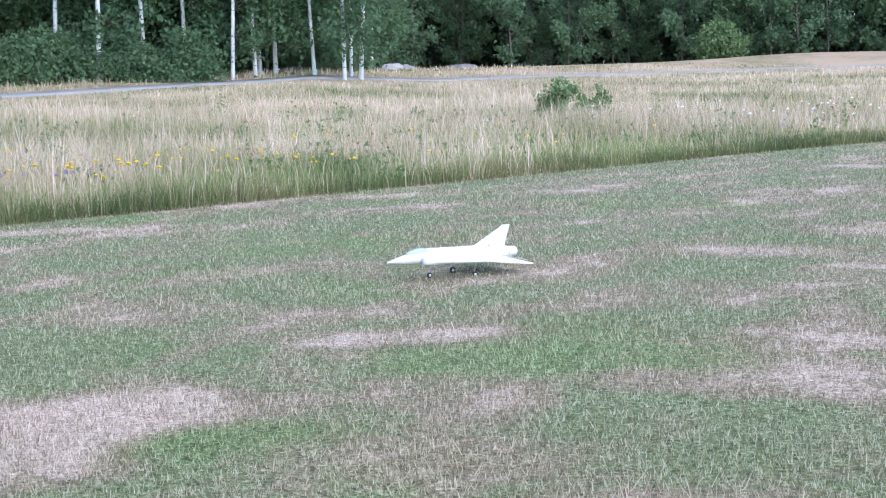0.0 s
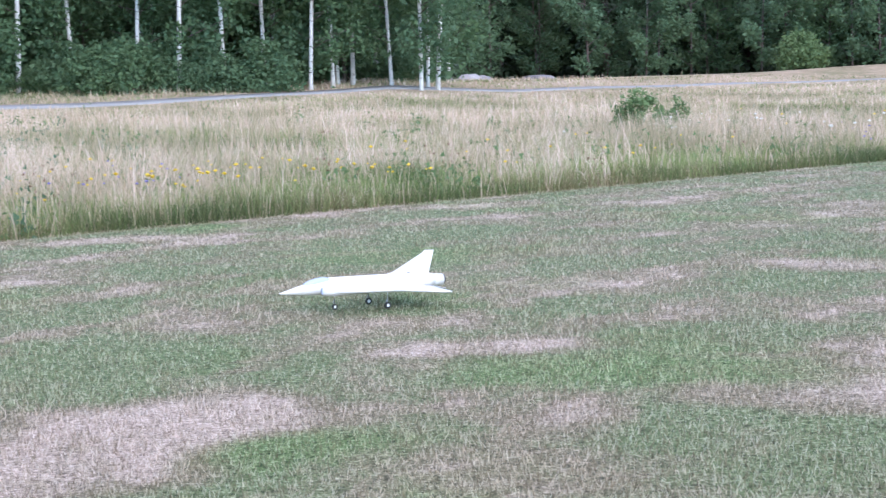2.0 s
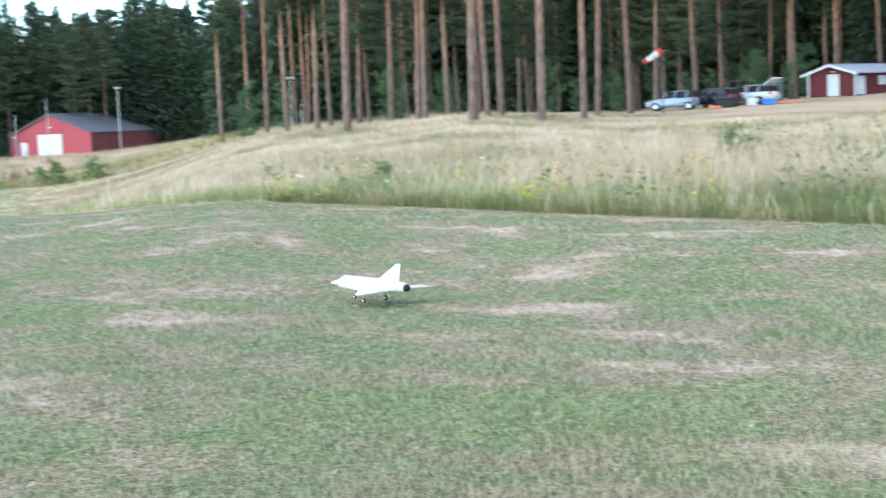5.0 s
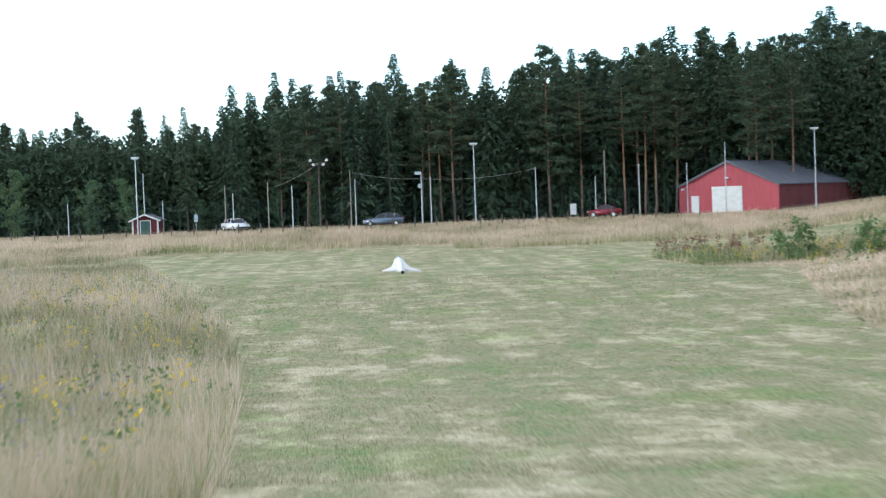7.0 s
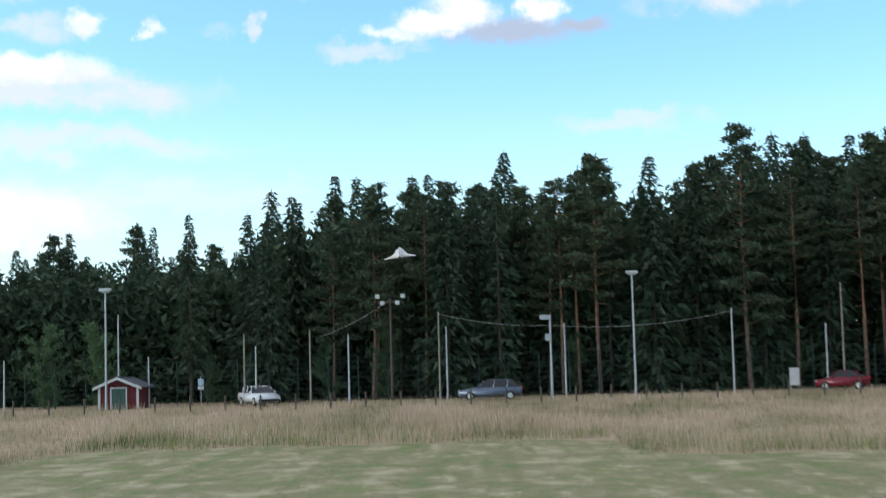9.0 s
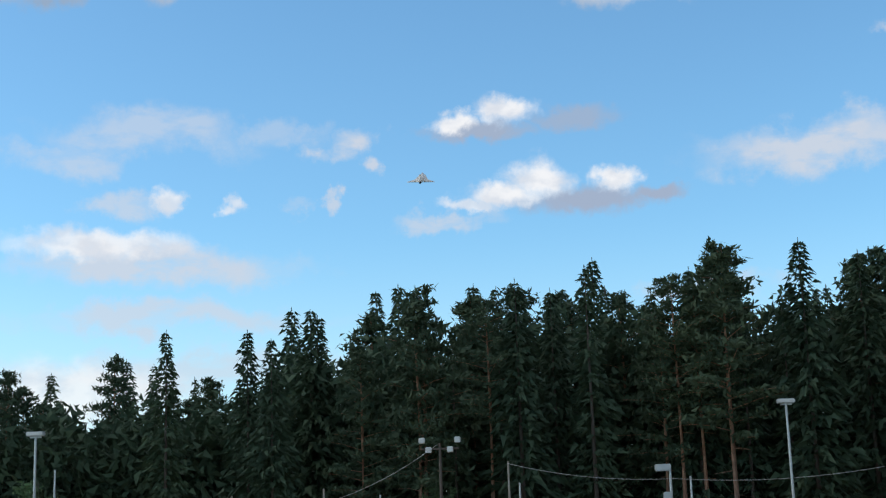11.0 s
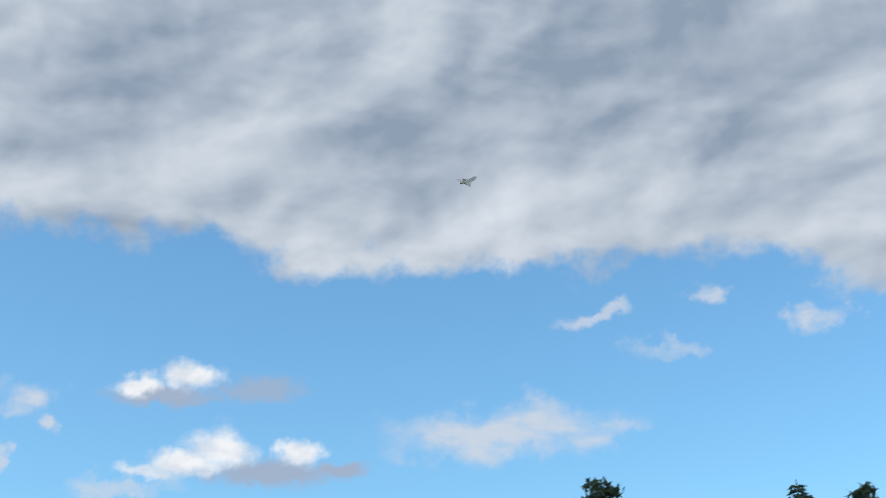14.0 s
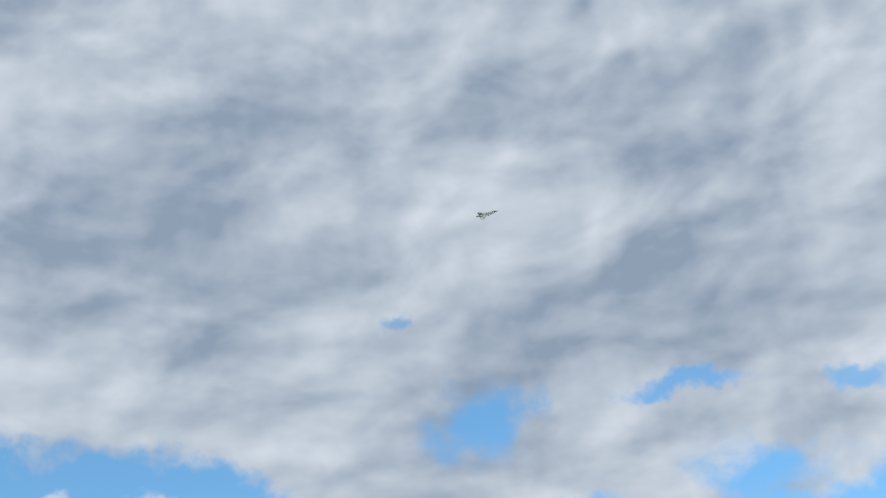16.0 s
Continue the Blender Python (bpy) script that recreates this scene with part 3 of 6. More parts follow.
def blade_mesh(name, x, y, z, height, width, lean, mat, segments=2):
    """Tapered bent blades standing at the given places."""
    n = len(x)
    yaw = rng.uniform(0, math.tau, n)
    dx, dy = np.cos(yaw), np.sin(yaw)
    way = rng.uniform(0, math.tau, n)
    lx, ly = np.cos(way) * lean * height, np.sin(way) * lean * height
    if segments == 1:
        V = np.empty((n, 3, 3))
        V[:, 0] = np.stack([x - dx * width / 2, y - dy * width / 2, z], -1)
        V[:, 1] = np.stack([x + dx * width / 2, y + dy * width / 2, z], -1)
        V[:, 2] = np.stack([x + lx, y + ly, z + height], -1)
        return big_mesh(name, V.reshape(-1, 3), np.arange(n * 3).reshape(n, 3), mat)
    V = np.empty((n, 5, 3))
    V[:, 0] = np.stack([x - dx * width / 2, y - dy * width / 2, z - 0.02], -1)
    V[:, 1] = np.stack([x + dx * width / 2, y + dy * width / 2, z - 0.02], -1)
    mx, my = x + lx * 0.3, y + ly * 0.3
    V[:, 2] = np.stack([mx + dx * width * 0.4, my + dy * width * 0.4, z + height * 0.6], -1)
    V[:, 3] = np.stack([mx - dx * width * 0.4, my - dy * width * 0.4, z + height * 0.6], -1)
    V[:, 4] = np.stack([x + lx, y + ly, z + height], -1)
    b = np.arange(n)[:, None] * 5
    F = np.concatenate([b + [[0, 1, 2]], b + [[0, 2, 3]], b + [[3, 2, 4]]])
    return big_mesh(name, V.reshape(-1, 3), F, mat)


def patchy(x, y):
    """A slow unevenness over the land, about -1 to 1."""
    return (np.sin(x * 0.9 + 1.3 * np.sin(y * 0.5)) + np.sin(y * 0.7 + 2.0 * np.sin(x * 0.31)) + np.sin((x + y) * 2.3 + np.sin(x - y))) / 3


def scatter_polar(n, az0, az1, d0, d1, power=1.0):
    az = np.radians(rng.uniform(az0, az1, n))
    t = rng.uniform(0, 1, n) ** power
    d = d0 * (d1 / d0) ** t
    return -d * np.sin(az), d * np.cos(az), d


ROAD_AZ = [-45, -30, -17, -5, 5, 17, 28, 40, 50, 62]
ROAD_D = [158, 138, 124, 99, 79, 67, 67, 76, 92, 105]


def grass():
    # tall grass along the strip, thickest at its edge
    x, y, d = scatter_polar(620000, -24, 112, 14.5, 125)
    inn = meadow(x, y)
    keep = (inn > 0.05)
    x, y, d, inn = x[keep], y[keep], d[keep], inn[keep]
    az = np.degrees(np.arctan2(-x, y))
    off = d - np.interp(az, ROAD_AZ, ROAD_D)
    keep = ~((np.abs(off) < 2.3) & (az < 62)) & ~((az > 68) & (az < 88) & (d > 84)) & ~((d > 100) & (rng.random(len(x)) < 0.5))
    x, y, d, inn, az, off = x[keep], y[keep], d[keep], inn[keep], az[keep], off[keep]
    lush = smooth01((az - 16) / 16) * (1 - smooth01((az - 66) / 14)) * (1 - smooth01((d - 32) / 14))
    tall = rng.random(len(x)) < 0.40 + 0.30 * patchy(x * 0.25, y * 0.25) - 0.42 * lush - 0.34 * smooth01((4.2 - inn) / 3.6)
    base = 1 + 0.3 * patchy(x * 0.6, y * 0.6) + 0.22 * patchy(x * 2.1, y * 2.1)
    h = np.where(tall, rng.uniform(0.36, 0.82, len(x)), rng.uniform(0.12, 0.46, len(x))) * base * (0.7 + 0.3 * smooth01(inn / 1.2))
    h = h * np.interp(d, [30, 45, 60, 80], [1.0, 0.8, 0.55, 0.45]) * np.where((off > -9) & (off < 2) & (az < 62), 0.45, 1.0)
    w = (0.0028 + 0.00033 * d) * rng.uniform(0.5, 1.5, len(x))
    for sel, mat, label in ((~tall, "meadow", "green and straw undergrowth of the uncut meadow"), (tall, "dry", "tall straw-coloured grass stalks of the uncut meadow")):
        xx, yy = x[sel], y[sel]
        for near, seg in ((d[sel] < 26, 2), (d[sel] >= 26, 1)):
            g = new("tall_grass", blade_mesh("tall_grass", xx[near], yy[near], land(xx[near], yy[near]), h[sel][near], w[sel][near] * (1.0 if seg == 2 else 1.35), rng.uniform(0.05, 0.75, near.sum()), mat, seg))
            tagged(g, label, "grass", kind="stuff")
    # low dense growth where the mower stops, its blade colours darkened as shade
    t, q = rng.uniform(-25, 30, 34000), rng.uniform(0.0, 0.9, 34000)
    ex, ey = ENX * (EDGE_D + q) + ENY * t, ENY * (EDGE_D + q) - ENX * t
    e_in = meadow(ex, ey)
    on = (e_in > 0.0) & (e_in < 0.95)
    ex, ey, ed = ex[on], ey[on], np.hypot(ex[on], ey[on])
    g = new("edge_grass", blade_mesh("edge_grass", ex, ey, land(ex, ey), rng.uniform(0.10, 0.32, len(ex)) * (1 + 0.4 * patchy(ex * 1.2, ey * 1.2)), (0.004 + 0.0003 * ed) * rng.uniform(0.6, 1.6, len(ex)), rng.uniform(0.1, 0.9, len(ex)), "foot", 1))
    tagged(g, "low grass and herbs along the mown edge, coloured dark for shade", "grass", kind="stuff")
    # feathery seed heads catch the light over it
    pick = rng.random(len(x)) < 0.10
    xs, ys = x[pick], y[pick]
    hs = h[pick] * rng.uniform(1.0, 1.4, len(xs))
    s = new("seed_heads", blade_mesh("seed_heads", xs, ys, land(xs, ys), hs, 0.006 + 0.0005 * d[pick], rng.uniform(0.1, 0.35, len(xs)), "dry"))
    tagged(s, "dry straw-coloured seed stalks above the meadow grass", "grass", kind="stuff")
    # stubble of the mown strip
    x, y, d = scatter_polar(640000, -22, 114, 4.4, 34, 0.85)
    keep = (meadow(x, y) < 0.1)
    x, y, d = x[keep], y[keep], d[keep]
    h = rng.uniform(0.014, 0.044, len(x)) * (1 + 0.4 * patchy(x * 2, y * 2)) * np.where(rng.random(len(x)) < 0.03, 1.9, 1.0)
    g = new("mown_grass", blade_mesh("mown_grass", x, y, land(x, y) - 0.003, h, (0.0018 + 0.00055 * d) * rng.uniform(0.5, 1.5, len(x)), rng.uniform(0.05, 0.8, len(x)), "short", 1))
    tagged(g, "short mown grass of the landing strip, partly bleached", "grass", kind="stuff")
    u = 62 + 66 * rng.random(200000) ** 1.8
    s = rng.uniform(-14, 24, 200000)
    x, y = from_us(u, s)
    keep = meadow(x, y) < 0.05
    x, y, u = x[keep], y[keep], u[keep]
    g = new("mown_grass", blade_mesh("mown_grass", x, y, land(x, y) - 0.003, rng.uniform(0.015, 0.05, len(x)), (0.005 + 0.0007 * (u - 54)) * rng.uniform(0.5, 1.5, len(x)), rng.uniform(0.05, 0.9, len(x)), "short", 1))
    tagged(g, "short mown grass of the further strip, dry in places", "grass", kind="stuff")
    # dry grass on the slope that falls towards the hall
    u, s = rng.uniform(28, 135, 110000), rng.uniform(8, 60, 110000)
    x, y = from_us(u, s)
    keep = (meadow(x, y) > 0.1) & (np.degrees(np.arctan2(-x, y)) > 84)
    x, y, d = x[keep], y[keep], np.hypot(x[keep], y[keep])
    high = rng.random(len(x)) < 0.72
    h = np.where(high, rng.uniform(0.3, 0.7, len(x)), rng.uniform(0.15, 0.45, len(x))) * np.interp(d, [36, 70], [1.0, 0.4])
    for sel, mat, label in ((high, "dry", "dry straw-coloured grass on the falling slope"), (~high, "meadow", "green undergrowth on the falling slope")):
        xx, yy = x[sel], y[sel]
        g = new("tall_grass", blade_mesh("tall_grass", xx, yy, land(xx, yy), h[sel], (0.004 + 0.0004 * d[sel]) * rng.uniform(0.6, 1.5, len(xx)), rng.uniform(0.05, 0.6, len(xx)), mat, 1))
        tagged(g, label, "grass", kind="stuff")
    # the hollow further on: uncut blocks beside the strip and the bank before the road
    u, s = 60 + 91 * rng.random(260000) ** 1.5, rng.uniform(-34, -1, 260000)
    x, y = from_us(u, s)
    keep = meadow(x, y) > 0.0
    x, y, u = x[keep], y[keep], u[keep]
    high = rng.random(len(x)) < 0.42 + 0.35 * patchy(x * 0.3, y * 0.3)
    h = np.where(high, rng.uniform(0.55, 1.15, len(x)), rng.uniform(0.25, 0.75, len(x))) * (1 + 0.25 * patchy(x * 0.5, y * 0.5))
    for sel, mat, label in ((high, "dry", "high straw-coloured uncut grass beside the strip"), (~high, "meadow", "green undergrowth of the uncut block beside the strip")):
        xx, yy = x[sel], y[sel]
        g = new("tall_grass", blade_mesh("tall_grass", xx, yy, land(xx, yy), h[sel], (0.004 + 0.00035 * np.maximum(u[sel] - 54, 5)) * rng.uniform(0.6, 1.6, len(xx)), rng.uniform(0.05, 0.7, len(xx)), mat, 1))
        tagged(g, label, "grass", kind="stuff")
    u, s = rng.uniform(128, 207, 230000), rng.uniform(-80, 75, 230000)
    x, y = from_us(u, s)
    inn = meadow(x, y)
    keep = (inn > 0.0) & ~((u < 152) & (s < 0)) & (rng.random(len(x)) < np.where(u > 195, 0.6, 1.0))
    x, y, inn = x[keep], y[keep], inn[keep]
    high = rng.random(len(x)) < 0.75 + 0.3 * patchy(x * 0.2, y * 0.2) - 0.5 * (inn < 4)
    h = np.where(high, rng.uniform(0.6, 1.2, len(x)), rng.uniform(0.4, 1.0, len(x))) * (1 + 0.2 * patchy(x * 0.4, y * 0.4)) * np.interp(inn, [6, 14], [1.0, 0.5])
    for sel, mat, label in ((high, "dry", "dry standing grass on the bank before the road"), (~high, "meadow", "greener grass at the foot of the bank")):
        xx, yy = x[sel], y[sel]
        g = new("tall_grass", blade_mesh("tall_grass", xx, yy, land(xx, yy), h[sel], rng.uniform(0.018, 0.05, len(xx)), rng.uniform(0.05, 0.45, len(xx)), mat, 1))
        tagged(g, label, "grass", kind="stuff")


grass()


def leaf_cloud(centres, spread, per, size, drop=0.0, slim=1.0):
    """Small crossed leaves in clumps round the centres: three corners for each."""
    c = np.repeat(np.asarray(centres, float), per, 0)
    n = len(c)
    sp = np.repeat(np.asarray(spread, float).reshape(-1, 3) if np.ndim(spread) > 1 else np.tile(np.asarray(spread, float), (len(centres), 1)), per, 0)
    p = c + rng.normal(0, 1, (n, 3)) * sp * 0.55
    p[:, 2] -= drop * rng.random(n)
    a = rng.normal(0, 1, (n, 3))
    a /= np.linalg.norm(a, axis=1)[:, None]
    b = np.cross(a, rng.normal(0, 1, (n, 3)))
    b /= np.linalg.norm(b, axis=1)[:, None]
    s = size * rng.uniform(0.5, 1.3, (n, 1))
    b = b * slim
    V = np.stack([p - a * s - b * s * 0.55, p + a * s * 0.2 + b * s * 0.95, p + a * s * 1.1 - b * s * 0.4], 1)
    return V.reshape(-1, 3)


def herbs(name, mat, label, n, size, low, high, seed, zone=(-22, 104)):
    """Leafy weeds in clumps among the meadow grass."""
    r = np.random.default_rng(seed)
    az, d = r.uniform(*zone, n), 15 * (55 / 15) ** r.random(n)
    x, y = -d * np.sin(np.radians(az)), d * np.cos(np.radians(az))
    k = meadow(x, y) > 0.15
    x, y, d = x[k], y[k], d[k]
    tall = r.uniform(low, high, len(x))
    c = np.stack([x, y, land(x, y) + tall * 0.5], -1)
    sp = np.stack([tall * 0.45, tall * 0.45, tall * 0.5], -1)
    V = leaf_cloud(c, sp, 26, size)
    tagged(new(name, big_mesh(name, V, np.arange(len(V)).reshape(-1, 3), mat)), label, "plants", kind="stuff")


def flowers(name, mat, label, spots, count, size):
    """Small flower heads on stalk height, scattered about the given spots."""
    V, F = [], []
    for az, d, spread in spots:
        for _ in range(count):
            x, y, _z = place(az + rng.normal(0, spread) / d * 57, d + rng.normal(0, spread))
            if meadow(x, y) < 0.2:
                continue
            c = Vector((x, y, float(land(x, y)) + rng.uniform(0.38, 0.72)))
            r = size * rng.uniform(0.5, 1.2)
            b = len(V)
            V += [c + Vector((r * math.cos(k * math.tau / 6), r * math.sin(k * math.tau / 6), rng.uniform(-0.3, 0.3) * r)) for k in range(6)] + [c + Vector((0, 0, r * 0.6)), c - Vector((0, 0, r * 0.6))]
            F += [(b + k, b + (k + 1) % 6, b + 6) for k in range(6)] + [(b + (k + 1) % 6, b + k, b + 7) for k in range(6)]
    ob = new(name, mesh_of(name, V, F, mat))
    tagged(ob, label, "flowers", kind="stuff")


flowers("yellow_flowers", "yellow", "small yellow wildflowers scattered in the tall grass",
        [(12.6, 19.3, 0.5), (15.5, 19.5, 0.9), (9, 20.5, 0.8), (6, 22, 1.2), (-3, 26, 1.6), (20, 21, 1.0), (33, 19, 0.8), (36, 19.5, 0.6), (44, 20, 1.2), (52, 21, 1.0), (63, 22, 1.5), (70, 25, 1.5), (85, 29, 1.6), (92, 30, 1.6), (30, 22, 1.5), (-14, 40, 3.0)], 16, 0.035)
flowers("white_flowers", "whiteflower", "flat white umbel flowers standing in the tall grass",
        [(44.5, 17.8, 0.8), (36, 17.8, 0.7), (53, 18.5, 0.7), (-13, 36, 2.5), (-10, 38, 3.0), (-16, 37, 2.0), (96, 30, 2.0), (60, 20, 1.5)], 12, 0.05)
flowers("violet_flowers", "violet", "pale violet wildflowers low in the tall grass",
        [(50, 17.8, 1.0), (40, 18, 1.0), (-15, 30, 0.8), (17, 20, 0.8), (46, 18.5, 0.8)], 14, 0.028)


herbs("meadow_weeds", "willow", "pale green leafy weeds among the meadow grass", 420, 0.05, 0.35, 0.7, 3)
herbs("meadow_weeds", "leaf", "dark green leafy weeds among the meadow grass", 330, 0.055, 0.3, 0.65, 4, (14, 80))
herbs("dock_stalks", "dock", "brown seeded dock stalks among the meadow grass", 160, 0.03, 0.4, 0.75, 5)

herbs("goldenrod", "yellow", "yellow flowering goldenrod among the meadow grass", 260, 0.03, 0.35, 0.65, 6, (22, 100))


def block_weeds(name, mat, label, n, size, u0, u1, s0, s1, low, high):
    """Weeds in the uncut grass beside the mown hollow."""
    u, s = rng.uniform(u0, u1, n), rng.uniform(s0, s1, n)
    x, y = from_us(u, s)
    k = meadow(x, y) > 0.3
    x, y = x[k], y[k]
    c = np.stack([x, y, land(x, y) + rng.uniform(low, high, len(x))], -1)
    V = leaf_cloud(c, (0.22, 0.22, 0.28), 12, size)
    ob = new(name, big_mesh(name, V, np.arange(len(V)).reshape(-1, 3), mat))
    tagged(ob, label, "plants", kind="stuff")


block_weeds("goldenrod", "yellow", "yellow goldenrod in the uncut block beside the strip", 330, 0.04, 62, 132, -22, -3, 0.4, 0.9)
block_weeds("meadow_weeds", "willow", "pale green weeds in the uncut block beside the strip", 900, 0.06, 62, 150, -24, -3, 0.15, 0.7)
block_weeds("violet_flowers", "violet", "violet wildflowers in the uncut block beside the strip", 60, 0.025, 62, 90, -12, -3, 0.3, 0.6)
block_weeds("dock_stalks", "dock", "brown dock stalks in the uncut block beside the strip", 200, 0.035, 62, 140, -20, -3, 0.3, 0.9)
block_weeds("meadow_weeds", "willow", "pale green weeds at the corner of the meadow", 200, 0.08, 118, 142, 17, 45, 0.2, 0.8)
block_weeds("goldenrod", "yellow", "yellow goldenrod at the corner of the meadow", 110, 0.05, 118, 141, 18, 45, 0.4, 0.8)
block_weeds("dock_stalks", "dock", "brown dock stalks at the corner of the meadow", 70, 0.09, 136, 141, 19, 26, 0.4, 1.3)


# ---- trees ----
def tree(name, trunk, crown_points, leaf_mat, bark, label, category="tree", limbs=()):
    t = thing(name, label, category)
    bm = tube(*trunk, sides=7)
    split = name == "birch"
    for pts, rad in limbs:
        if split:
            continue
        extra = tube(pts, rad, sides=4, caps=False)
        me = bpy.data.meshes.new("limb")
        extra.to_mesh(me)
        extra.free()
        bm.from_mesh(me)
        bpy.data.meshes.remove(me)
    part("trunk", bm, bark, t, smooth=True)
    for pts, rad in limbs if split else ():
        part("branch", tube(pts, [q * 0.7 for q in rad], sides=4), "sprucebark", t, smooth=True)
    n = len(crown_points) // 3
    cr = new("crown", big_mesh("crown", crown_points, np.arange(n * 3).reshape(n, 3), leaf_mat))
    cr.parent = t
    return t


def make_pine(h, seed, bare=0.55, full=40, size=0.25):
    r = random.Random(seed)
    limbs, cents, spr = [], [], []
    bend = (r.uniform(-0.3, 0.3), r.uniform(-0.3, 0.3))
    spine = lambda q: Vector((bend[0] * math.sin(q * 3), bend[1] * math.sin(q * 2.5), q * h))
    a = r.uniform(0, math.tau)
    for i in range(full):
        q = bare + (0.985 - bare) * (i + r.random()) / full
        a += 2.4 + r.uniform(-0.5, 0.5)
        rel = (q - bare) / (1.02 - bare)
        ln = (h * 0.135 * (1 - rel ** 1.8) * (0.75 + 0.5 * min(1.0, rel * 4)) + 0.35) * r.uniform(0.6, 1.15)
        b = spine(q)
        e = b + Vector((math.cos(a) * ln, math.sin(a) * ln, r.uniform(-0.1, 0.25) * ln + 0.3 * rel * ln))
        limbs.append(([b, (b + e) / 2 + Vector((0, 0, 0.1)), e], [0.03, 0.02, 0.01]))
        # needle pads lie flat along the outer limb
        for k2 in range(7):
            f = r.uniform(0.22, 1.06)
            cents.append(b.lerp(e, f) + Vector((r.uniform(-0.3, 0.3), r.uniform(-0.3, 0.3), r.uniform(0.0, 0.3))))
            spr.append((0.30 + 0.16 * ln, 0.30 + 0.16 * ln, 0.20))
    for i in range(5):
        q = bare * r.uniform(0.45, 0.98)
        a = r.uniform(0, math.tau)
        b = spine(q)
        limbs.append(([b, b + Vector((math.cos(a) * 1.1, math.sin(a) * 1.1, -0.15))], [0.025, 0.008]))
    qs = [0, 0.04, 0.3, 0.6, 0.85, 1.0]
    rr = h * 0.0082
    trunk = ([spine(q) - Vector((0, 0, 0.2 if q == 0 else 0)) for q in qs], [rr * 1.3, rr * 1.05, rr * 0.9, rr * 0.7, rr * 0.35, 0.02])
    return tree("pine", trunk, leaf_cloud([tuple(c) for c in cents], np.array(spr), 12, size, 0.0, 0.45), "pine", "pinebark", "tall pine with a bare reddish trunk and high crown", limbs=limbs)


def make_spruce(h, seed, wide=0.165, low=0.05, size=0.5, gaps=0.06):
    """Whorls of boughs that droop and turn up at the tip, set with flat sprays of needles."""
    r = random.Random(seed)
    base, way, long = [], [], []
    z = low * h
    while z < h * 0.99:
        q = z / h
        tier = r.uniform(0.78, 1.12)
        turn = r.uniform(0, math.tau)
        n = 6 if q < 0.85 else 4
        for k in range(n):
            if r.random() < gaps:
                continue
            ln = (h * wide * (1 - q) ** 0.74 + 0.08) * tier * r.uniform(0.7, 1.15)
            a = turn + k * math.tau / n + r.uniform(-0.3, 0.3)
            droop = 0.50 * (1 - q) + 0.05
            for _ in range(int(5 + ln * 3.6)):
                f = r.random() ** 0.7
                b = a + r.choice((-1, 1)) * r.uniform(0.1, 1.0) * (1.15 - 0.5 * f)
                base.append((math.cos(a) * ln * f, math.sin(a) * ln * f, z - droop * ln * f + 0.22 * ln * f * f))
                way.append((math.cos(b), math.sin(b), r.uniform(-1.15, -0.1)))
                long.append(size * (0.62 + 0.34 * min(ln, 2.2)) * r.uniform(0.6, 1.2))
        z += 0.22 + 0.24 * (1 - q) * r.uniform(0.8, 1.4)
    for k in range(2):
        base.append((0, 0, h * 0.985 + k * 0.1))
        way.append((r.uniform(-0.25, 0.25), r.uniform(-0.25, 0.25), 1.0))
        long.append(0.16)
    base, way, long = np.array(base), np.array(way), np.array(long)[:, None]
    side = np.cross(way, rng.normal(0, 1, way.shape) * (0.5, 0.5, 0.2) + (0, 0, 0.8))
    side = side / np.linalg.norm(side, axis=1)[:, None] * long * 0.31
    V = np.stack([base - side, base + side, base + way * long], 1).reshape(-1, 3)
    rr = h * 0.009
    trunk = ([(0, 0, -0.2), (0, 0, h * 0.05), (0, 0, h * 0.5), (0, 0, h)], [rr * 1.3, rr, rr * 0.6, 0.015])
    return tree("spruce", trunk, V, "spruce", "sprucebark", "dark green spruce with drooping needle boughs")


def make_birch(h, seed, mat="birchleaf", bark="birchbark", start=0.10, wide=0.17, size=0.14, name="birch", label="birch with a white trunk and hanging leafy twigs", clumps=132, per=40, drop=1.2):
    r = random.Random(seed)
    bend = (r.uniform(-0.5, 0.5), r.uniform(-0.5, 0.5))
    spine = lambda q: Vector((bend[0] * q * q * 2, bend[1] * math.sin(q * 2.5), q * h))
    cents, spr, limbs = [], [], []
    for i in range(22):
        q = start + (0.95 - start) * (i + r.random()) / 22
        a = r.uniform(0, math.tau)
        ln = h * wide * (1.1 - abs(q - 0.45) * 1.25) * r.uniform(0.7, 1.2) + 0.3
        b = spine(q)
        e = b + Vector((math.cos(a) * ln, math.sin(a) * ln, ln * r.uniform(0.2, 0.8)))
        limbs.append(([b, (b + e) / 2, e], [0.05, 0.035, 0.01]))
        for f in np.linspace(0.3, 1.1, max(2, clumps // 22)):
            cents.append(b.lerp(e, float(f)) + Vector((r.uniform(-0.4, 0.4), r.uniform(-0.4, 0.4), r.uniform(-0.5, 0.2))))
            spr.append((0.55, 0.55, 0.55))
    qs = [0, 0.03, 0.3, 0.6, 1.0]
    rr = h * 0.0066
    trunk = ([spine(q) - Vector((0, 0, 0.2 if q == 0 else 0)) for q in qs], [rr * 1.3, rr, rr * 0.85, rr * 0.5, 0.02])
    return tree(name, trunk, leaf_cloud([tuple(c) for c in cents], np.array(spr), per, size, drop), mat, bark, label, limbs=limbs)


